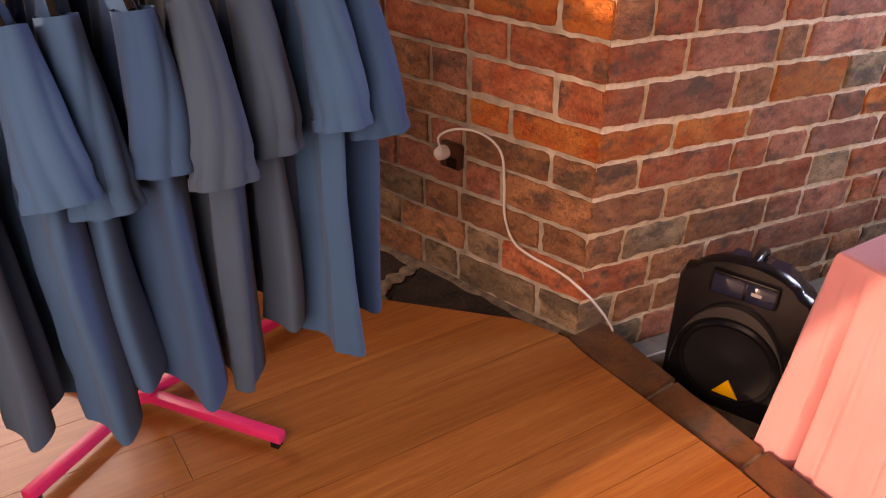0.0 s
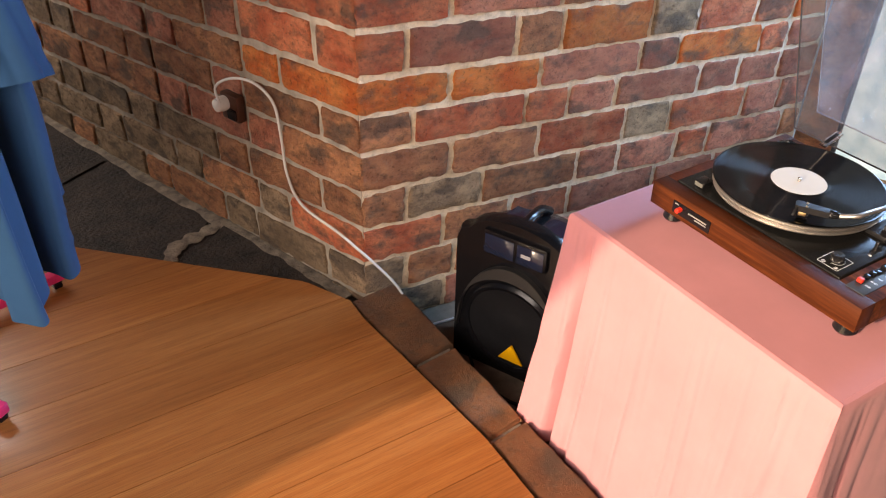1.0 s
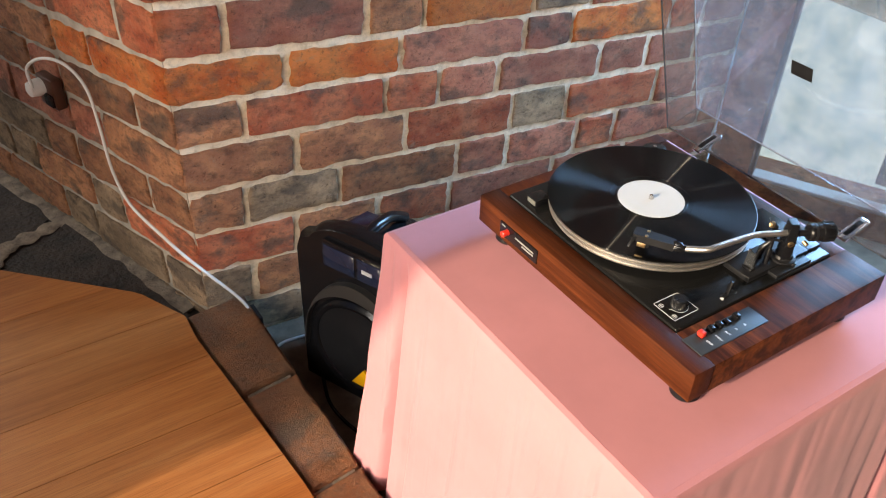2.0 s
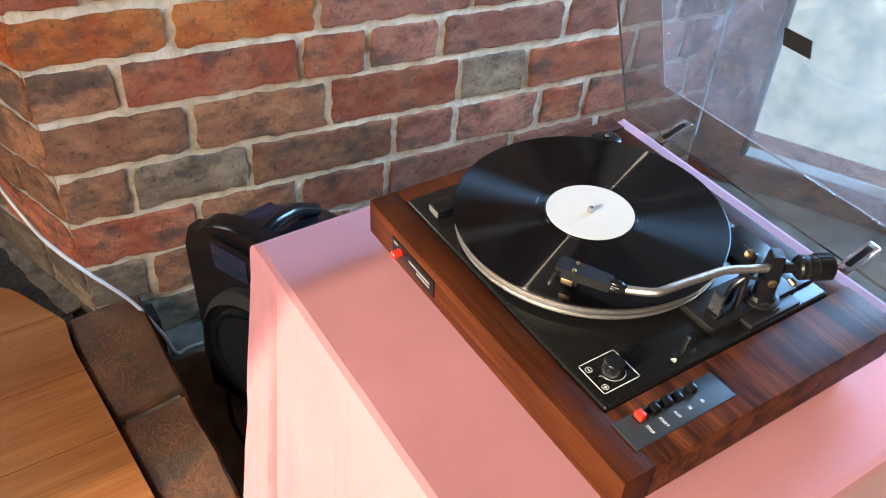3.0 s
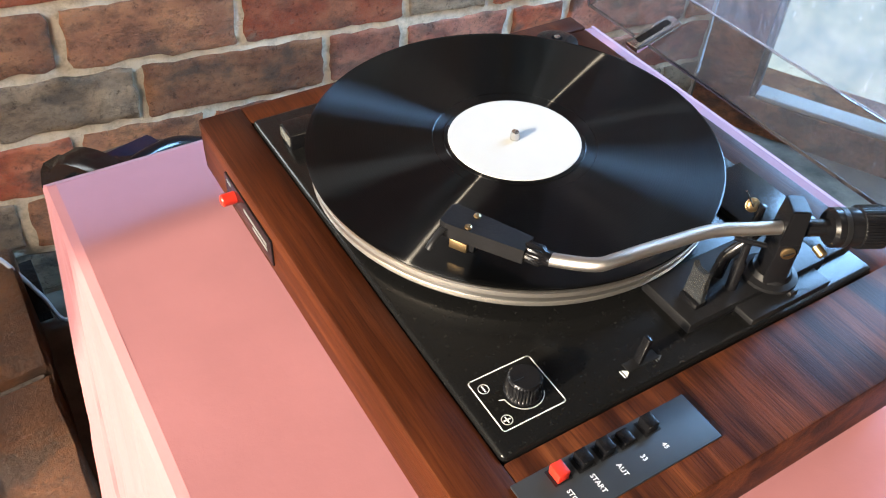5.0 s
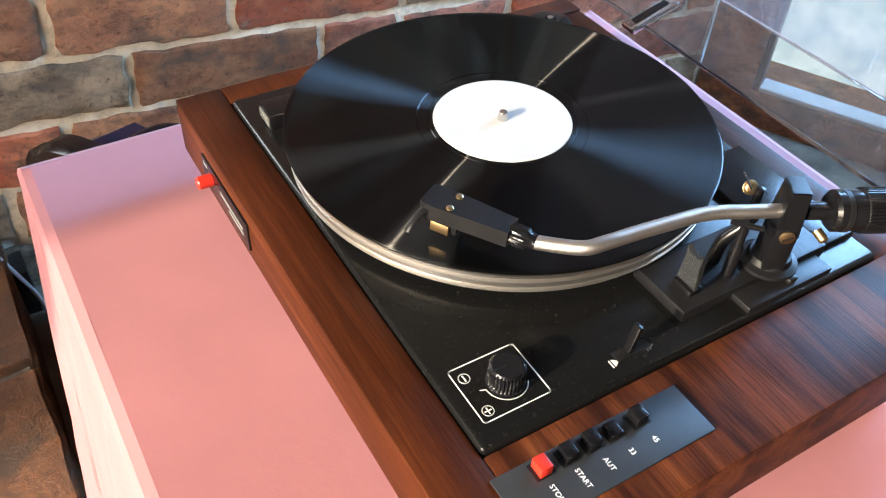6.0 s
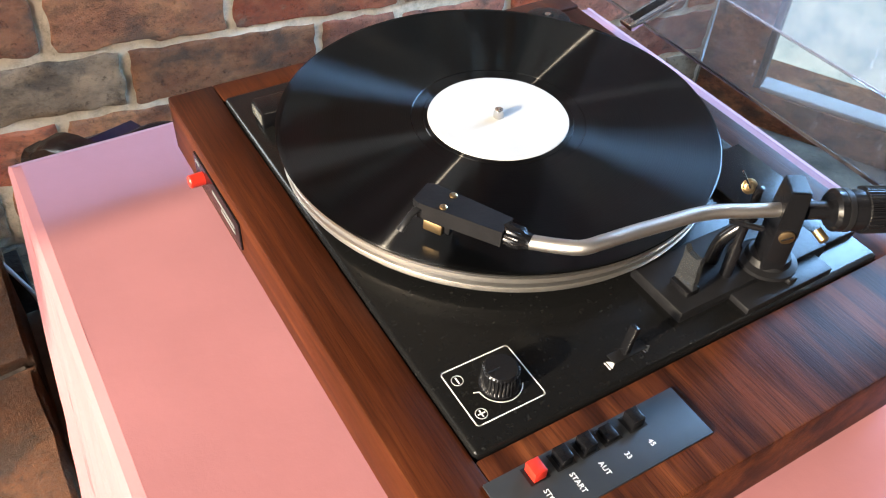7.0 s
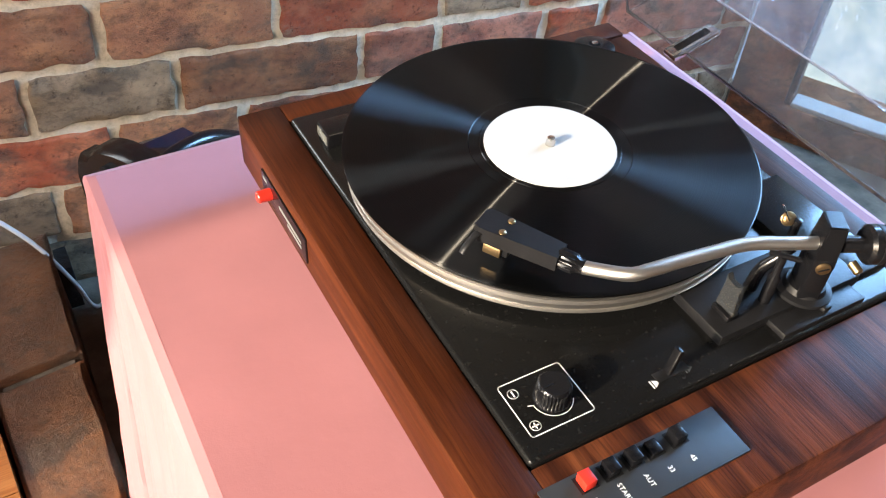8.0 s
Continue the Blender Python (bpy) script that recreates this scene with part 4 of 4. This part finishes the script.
plug = part("plug", lathe(bmesh.new(), [(0, 0), (0.020, 0), (0.021, 0.012), (0.017, 0.030), (0.008, 0.034), (0, 0.034)], 0, 0, 24, pose(0.014, -0.028, 0.012, 90, 0, 0)), CORD_WHITE, socket, "round white plug")
pts = [on_left(0.462, 0.055, 0.405), on_left(0.485, 0.045, 0.445), on_left(0.43, 0.03, 0.480), on_left(0.35, 0.02, 0.487), on_left(0.285, 0.018, 0.452), on_left(0.268, 0.018, 0.364), on_left(0.258, 0.018, 0.256), on_left(0.206, 0.020, 0.185)]
pts += [Vector((-0.360, 1.08, 0.178)), Vector((-0.336, 1.03, 0.152)), Vector((-0.301, 1.0, 0.108)), Vector((-0.242, 0.985, 0.018)), Vector((-0.204, 0.975, -0.080)), Vector((-0.186, 0.963, -0.137)), Vector((-0.150, 0.966, -0.138)), Vector((-0.03, 0.95, -0.138))]
lead = tagged(part("power_lead", tube(bmesh.new(), smooth_path([tuple(p) for p in pts], 8), 0.0037, 8), CORD_WHITE), "thin white power lead trailing down the wall", "cable")

# ---- clothes rail ----
RX, RY, RZ = -1.43, 1.345, 1.22
rail = thing("clothes_rail", (RX, RY, 0), "pink metal clothes rail with splayed feet", "clothes rail")
part("post", tube(bmesh.new(), smooth_path([(0, 0, 0.04), (0, 0, 0.9), (0, -0.04, 1.05), (0, -0.17, RZ - 0.02), (0, -0.205, RZ)]), 0.014, 16), STEEL, rail, "chrome post")
part("top_bar", tube(bmesh.new(), [Vector((-0.55, -0.21, RZ)), Vector((0.50, -0.21, RZ))], 0.012, 14), STEEL, rail)
part("hub", lathe(bmesh.new(), [(0, 0.025), (0.03, 0.025), (0.03, 0.06), (0.018, 0.075), (0, 0.075)], 0, 0, 24), PINK_METAL, rail)
for tx, ty in ((0.235, -0.315), (-0.30, -0.20), (0.45, 0.13), (-0.26, 0.34)):
    L, a = math.hypot(tx, ty), math.degrees(math.atan2(ty, tx))
    leg = part("base_leg", box(bmesh.new(), 0.02, L, -0.014, 0.014, 0.02, 0.046, 0.003, pose(0, 0, 0, 0, 0, a)), PINK_METAL, rail)
    part("leg_foot", box(bmesh.new(), L - 0.03, L - 0.008, -0.011, 0.011, 0.0, 0.02, 0.002, pose(0, 0, 0, 0, 0, a)), BLACK, leg)


def shirt_body(seed, half=0.27, length=0.72):
    """Top at z = 0, hem at -length; the width runs along y, the thickness along x."""
    bm, rows, k, rings = bmesh.new(), 34, 150, []
    for j in range(rows):
        v = j / (rows - 1)
        z = -length * v
        a = 0.10 + 0.13 * min(1, v / 0.10) if v < 0.1 else half * (0.86 + 0.14 * min(1, (v - 0.1) / 0.25)) if v < 0.35 else half * (1 + 0.05 * (v - 0.35))
        b = 0.018 + 0.020 * min(1, v * 3) + 0.016 * v
        ring = []
        for i in range(k):
            t = 2 * math.pi * i / k
            c, s = math.cos(t), math.sin(t)
            yy = a * math.copysign(abs(c) ** 0.9, c) * (1 + 0.05 * v * math.sin(v * 4 + seed * 1.9))
            ph = yy * 58 + seed * 1.7 + 1.6 * math.sin(yy * 11 + seed) + 0.9 * math.sin(v * 4 + seed * 2.1)
            flank = 1 - 0.6 * abs(c) ** 6
            fold = (0.034 * abs(math.sin(ph / 2)) - 0.017 + 0.012 * math.sin(ph * 0.37 + seed)) * min(1, 0.2 + v * 1.5) * flank
            wob = 0.035 * noise.noise(Vector((yy * 4, v * 1.6, seed * 3.1))) * v
            xx = b * s + fold + wob
            zz = z - 0.016 * noise.noise(Vector((yy * 7, seed * 2.0, 0))) * v - (0.05 * (abs(yy) / 0.22) if v < 0.1 else 0.05) - 0.035 * v * v * abs(c) ** 3
            ring.append(bm.verts.new((xx, yy, zz)))
        rings.append(ring)
    for p, q in zip(rings, rings[1:]):
        for i in range(k):
            bm.faces.new((p[i], q[i], q[(i + 1) % k], p[(i + 1) % k]))
    bm.faces.new(rings[0])
    return bm


def sleeve(seed, sgn):
    bm, rows, k, rings = bmesh.new(), 22, 72, []
    p0, p1 = Vector((0, sgn * 0.195, -0.08)), Vector((0.0, sgn * (0.262 + 0.02 * math.sin(seed * 2.3)), -0.335 - 0.025 * math.sin(seed * 3.7)))
    d = (p1 - p0).normalized()
    n = Vector((0, sgn * 1.0, 0)) - d * (sgn * d.y)
    n.normalize()
    for j in range(rows):
        v = j / (rows - 1)
        c = p0.lerp(p1, v) + n * 0.025 * math.sin(v * 2.6)
        wide, thin = 0.090 - 0.002 * v, 0.026 + 0.020 * v
        ring = []
        for i in range(k):
            t = 2 * math.pi * i / k
            pl = abs(math.sin(t * 3.5 + seed * 2 + 1.3 * math.sin(v * 3 + seed)))
            wr = 1 + 0.15 * (0.3 + 0.7 * v) * (pl - 0.6) + 0.08 * v * math.sin(2 * t + seed) + 0.05 * noise.noise(Vector((math.cos(t) * 2, v * 3, seed)))
            q = c + Vector((1, 0, 0)) * math.sin(t) * thin * wr * 1.15 + n * math.cos(t) * wide * 0.62 * wr
            if j in (rows - 4, rows - 3):
                q += (q - c).normalized() * -0.003
            ring.append(bm.verts.new(q))
        rings.append(ring)
    for p, q in zip(rings, rings[1:]):
        for i in range(k):
            bm.faces.new((p[i], q[i], q[(i + 1) % k], p[(i + 1) % k]))
    # turned-in hem
    last = rings[-1]
    cen = sum((v.co for v in last), Vector()) / k
    inner = [bm.verts.new(v.co + (cen - v.co) * 0.04 - d * 0.02) for v in last]
    for i in range(k):
        bm.faces.new((last[i], inner[i], inner[(i + 1) % k], last[(i + 1) % k]))
    bmesh.ops.recalc_face_normals(bm, faces=bm.faces)
    return bm


for i, (sx, sy) in enumerate(((-1.03, 1.175), (-1.10, 1.13), (-1.19, 1.14), (-1.285, 1.10), (-1.38, 1.10), (-1.475, 1.12), (-1.57, 1.09), (-1.665, 1.12), (-1.76, 1.10))):
    sh = thing("t_shirt", (sx, sy, 1.165), "plain blue short-sleeved t-shirt hanging on rail", "t-shirt", "t-shirts on the rail", turn=random.uniform(-9, 9))
    mat = BLUES[(i * 2 + i // 3) % 3]
    part("body", shirt_body(i + 1, 0.265 + 0.012 * math.sin(i * 2.1), 0.685 + 0.045 * math.sin(i * 2.3)), mat, sh)
    for sgn in (-1, 1):
        part("sleeve", sleeve(i + 1 + 0.5 * sgn, sgn), mat, sh)
    part("hanger", tube(bmesh.new(), smooth_path([(0, -0.19, -0.085), (0, -0.08, -0.02), (0, 0, 0.0), (0, 0.08, -0.02), (0, 0.19, -0.085)]), 0.006, 8), BLACK, sh)
    part("hook", tube(bmesh.new(), smooth_path([(0, 0, 0), (0, 0, 0.03), (0, 0.012, 0.05), (0, 0.008, 0.068), (0, -0.012, 0.066)]), 0.002, 8), STEEL, sh)

# ---- kerb, slabs and floorboards ----
bounds = [-2.59, -2.3, -2.01, -1.72, -1.43, -1.14, -0.85, -0.56, -0.27, 0.00, 0.145, 0.440, 0.730, 1.030]
kerb = thing("kerb", (0, 0, 0), "worn red brick kerb along the boards", "kerb", "", "structure")
for a, b in zip(bounds, bounds[1:]):
    bm = bmesh.new()
    g = 0.005
    n = 6
    left = [(floor_edge(a + g + (b - a - 2 * g) * i / n) + 0.004, a + g + (b - a - 2 * g) * i / n) for i in range(n + 1)]
    right = [(-0.222 + 0.006 * noise.noise(Vector((y * 30, 2, 0))), y + 0.012) for x, y in left]
    prism(bm, left + right[::-1], -0.143, -0.006 + random.uniform(-0.003, 0.002))
    es = [e for e in bm.edges if abs(e.verts[0].co.z - e.verts[1].co.z) < 1e-5 and e.verts[0].co.z > -0.1]
    bmesh.ops.bevel(bm, geom=es, offset=0.006, segments=2, affect="EDGES")
    part("kerb_brick", bm, PAVER, kerb)
part("kerb_mortar", box(bmesh.new(), -0.335, -0.235, -2.59, 1.02, -0.143, -0.016), SOOTY, kerb)

slabs = thing("hearth_slabs", (0, 0, 0), "blackened stone slabs along the wall foot", "stone floor", "", "structure")
for poly in ([(-0.40, 1.0), (-0.30, 1.0), (-0.335, 1.06), (-0.40, 1.30), (-0.50, 1.60), (-0.55, 1.555), (-0.66, 1.50), (-0.72, 1.40), (-0.60, 1.16)],
             [(-0.53, 1.63), (-0.60, 1.86), (-0.69, 2.14), (-0.99, 1.98), (-1.06, 1.62), (-0.86, 1.42), (-0.75, 1.43), (-0.69, 1.535), (-0.575, 1.59)],
             [(-0.70, 2.17), (-0.86, 2.68), (-1.12, 3.5), (-1.9, 3.0), (-1.5, 1.95), (-1.08, 1.66), (-1.01, 2.0)]):
    bm = prism(bmesh.new(), poly, -0.10, -0.044)
    bmesh.ops.bevel(bm, geom=[e for e in bm.edges if min(v.co.z for v in e.verts) > -0.05], offset=0.006, segments=2, affect="EDGES")
    part("slab", bm, TRACK, slabs)

def fillet(points, wide):
    """A smeared, uneven strip of mortar."""
    path = smooth_path(points, 10)
    return tube(bmesh.new(), path, lambda t: wide * (1 + 0.55 * noise.noise(Vector((t * 23, wide * 90, 0.5)))), 12, 0.12)


part("slab_mortar", fillet([(-0.47, 1.62, -0.046), (-0.575, 1.585, -0.046), (-0.665, 1.55, -0.045), (-0.71, 1.47, -0.046), (-0.75, 1.40, -0.046)], 0.024), SOOTY, slabs)
part("foot_mortar", fillet([tuple(NORTHWARD @ Vector((u, -0.012, -0.047))) for u in (0.05, 0.3, 0.6, 0.9, 1.2, 1.6, 2.2)], 0.030), SOOTY, slabs)

y, k = -2.59, 0
while y < 3.55:
    wdt = 0.165
    y1 = min(y + wdt, 3.58)
    n = 8
    ys = [y + 0.0008 + (y1 - y - 0.0016) * i / n for i in range(n + 1)]
    right = [(floor_edge(v) - 0.001, v) for v in ys]
    cut = -1.55 + 0.5 * math.sin(k * 2.7)
    for xa, xb in ((-2.59, cut - 0.0008), (cut + 0.0008, None)):
        poly = [(xa, ys[-1]), (xa, ys[0])] + (right if xb is None else [(xb, ys[0]), (xb, ys[-1])])
        if xb is None and min(p[0] for p in right) < cut + 0.02:
            continue
        if xb is not None and min(p[0] for p in right) < xb:
            poly = [(xa, ys[-1]), (xa, ys[0])] + right
        bm = prism(bmesh.new(), poly, -0.03, 0.0)
        part("floorboard", bm, FLOOR_WOOD, floor, "", False)
    y, k = y1, k + 1
part("subfloor", prism(bmesh.new(), [(-2.6, -2.6)] + [(floor_edge(-2.6 + 6.2 * i / 60) - 0.006, -2.6 + 6.2 * i / 60) for i in range(61)] + [(-2.6, 3.6)], -0.14, -0.031), BLACK_MATT, floor, "", False)


# ---- bricks ----
def brick_mesh(length, height, depth, seed):
    """A brick with worn corners and a rough face; x along, y into the wall, z up; face at y = 0."""
    nx, nz = max(6, int(length / 0.014)), 8
    bm = bmesh.new()
    g = {}
    rim_w = 0.003

    def step(k, n, size):
        return 0.0 if k == 0 else size if k == n else rim_w + (size - 2 * rim_w) * (k - 1) / (n - 2)

    for i in range(nx + 1):
        for j in range(nz + 1):
            x, z = step(i, nx, length), step(j, nz, height)
            edge = min(i, nx - i) == 0, min(j, nz - j) == 0
            near = min(i, nx - i) <= 1, min(j, nz - j) <= 1
            y = 0.004 * noise.noise(Vector((x * 16, z * 18, seed * 7.3))) + 0.003 * noise.noise(Vector((x * 70, z * 70, seed)))
            y += 0.012 * max(0.0, noise.noise(Vector((x * 38, z * 38, seed * 3.1 + 5))) - 0.42)
            if not (near[0] or near[1]):
                y = min(y, 0.0022)
            w = 0.0062
            if near[0]:
                x += w * noise.noise(Vector((seed + (i > nx / 2) * 9, z * 45, 1))) + 0.4 * w * noise.noise(Vector((seed + (i > nx / 2) * 9, z * 130, 4)))
            if near[1]:
                z += w * noise.noise(Vector((x * 30, seed + (j > nz / 2) * 9, 2))) + 0.5 * w * noise.noise(Vector((x * 110, seed + (j > nz / 2) * 9, 3)))
            if near[0] and near[1]:
                chip = 0.006 * max(0.0, noise.noise(Vector((seed * 5.1 + (i > nx / 2), seed * 2.3 + (j > nz / 2), 7.0))) + 0.15)
                x += chip if i < nx / 2 else -chip
                z += 0.6 * (chip if j < nz / 2 else -chip)
            if edge[0] or edge[1]:
                y += 0.003 + (0.002 if edge[0] and edge[1] else 0)
            g[i, j] = bm.verts.new((x, y, z))
    for i in range(nx):
        for j in range(nz):
            bm.faces.new((g[i, j], g[i + 1, j], g[i + 1, j + 1], g[i, j + 1]))
    rim = [g[i, 0] for i in range(nx)] + [g[nx, j] for j in range(nz)] + [g[i, nz] for i in range(nx, 0, -1)] + [g[0, j] for j in range(nz, 0, -1)]
    back = [bm.verts.new((v.co.x, depth, v.co.z)) for v in rim]
    k = len(rim)
    for i in range(k):
        bm.faces.new((rim[i], back[i], back[(i + 1) % k], rim[(i + 1) % k]))
    return bm


BEDS = [-0.135, -0.03, 0.080, 0.186, 0.290, 0.400, 0.498, 0.592, 0.706, 0.812, 0.918, 1.022, 1.128, 1.232, 1.337, 1.442, 1.547, 1.652, 1.757, 1.862, 1.967, 2.072]
GAP = 0.016
SLOPE = -0.052
count = [0]


def lay(wall, u0, u1, z0, z1, tone, slope=0.0, proud=0.0):
    count[0] += 1
    s = count[0]
    gap = GAP * (0.75 + 0.5 * random.random())
    lead_in = 0.0 if u0 < 0.001 else gap / 2
    bm = brick_mesh(u1 - u0 - lead_in - gap / 2, z1 - z0 - gap, 0.03, s * 0.37)
    ob = part("brick", bm, BRICK[tone], wall, "", True)
    ob.matrix_basis = pose(u0 + lead_in, -proud + random.uniform(-0.003, 0.001), z0 + gap / 2 + slope * u0 + random.uniform(-0.002, 0.002), 0, random.uniform(-0.5, 0.5) - math.degrees(math.atan(slope)), 0)


# joints of the seen courses along the wall, with the colour of each brick
COURSES = {
    7: ((0.127, 0.428, 0.563, 0.847, 1.019, 1.241, 1.40), "rmbodrro"),
    6: ((0.243, 0.507, 0.830, 0.968, 1.282, 1.398), "oommorm"),
    5: ((0.142, 0.468, 0.601, 0.763, 1.068, 1.222, 1.393), "brrmmmmm"),
    4: ((0.249, 0.517, 0.811, 0.979, 1.277, 1.422), "bbrdrmm"),
    3: ((0.121, 0.346, 0.659, 0.807, 1.024, 1.152, 1.468), "bdbmmrmb"),
    2: ((0.230, 0.441, 0.641, 0.956, 1.20), "rbrmmm"),
    8: ((0.238, 0.553, 0.66, 0.97, 1.24), "rmbmro"),
}
for c, (z0, z1) in enumerate(zip(BEDS, BEDS[1:])):
    if c in COURSES:
        joints, tones = COURSES[c]
    else:
        joints, u, kk = [], (0.12 if c % 2 else 0.24), c
        while u < 1.45:
            joints.append(u)
            u += (0.30, 0.145)[kk % 2] * random.uniform(0.93, 1.07)
            kk += 1
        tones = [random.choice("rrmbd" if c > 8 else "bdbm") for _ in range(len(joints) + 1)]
    for u0, u1, tone in zip((0.0, *joints), (*joints, 1.555), tones):
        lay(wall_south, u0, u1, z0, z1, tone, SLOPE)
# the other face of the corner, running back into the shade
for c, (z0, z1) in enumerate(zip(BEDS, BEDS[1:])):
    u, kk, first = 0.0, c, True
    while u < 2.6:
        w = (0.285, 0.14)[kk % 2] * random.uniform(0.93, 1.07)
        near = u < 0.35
        # grey and brown bricks, their tones also picked to paint this face's brightness
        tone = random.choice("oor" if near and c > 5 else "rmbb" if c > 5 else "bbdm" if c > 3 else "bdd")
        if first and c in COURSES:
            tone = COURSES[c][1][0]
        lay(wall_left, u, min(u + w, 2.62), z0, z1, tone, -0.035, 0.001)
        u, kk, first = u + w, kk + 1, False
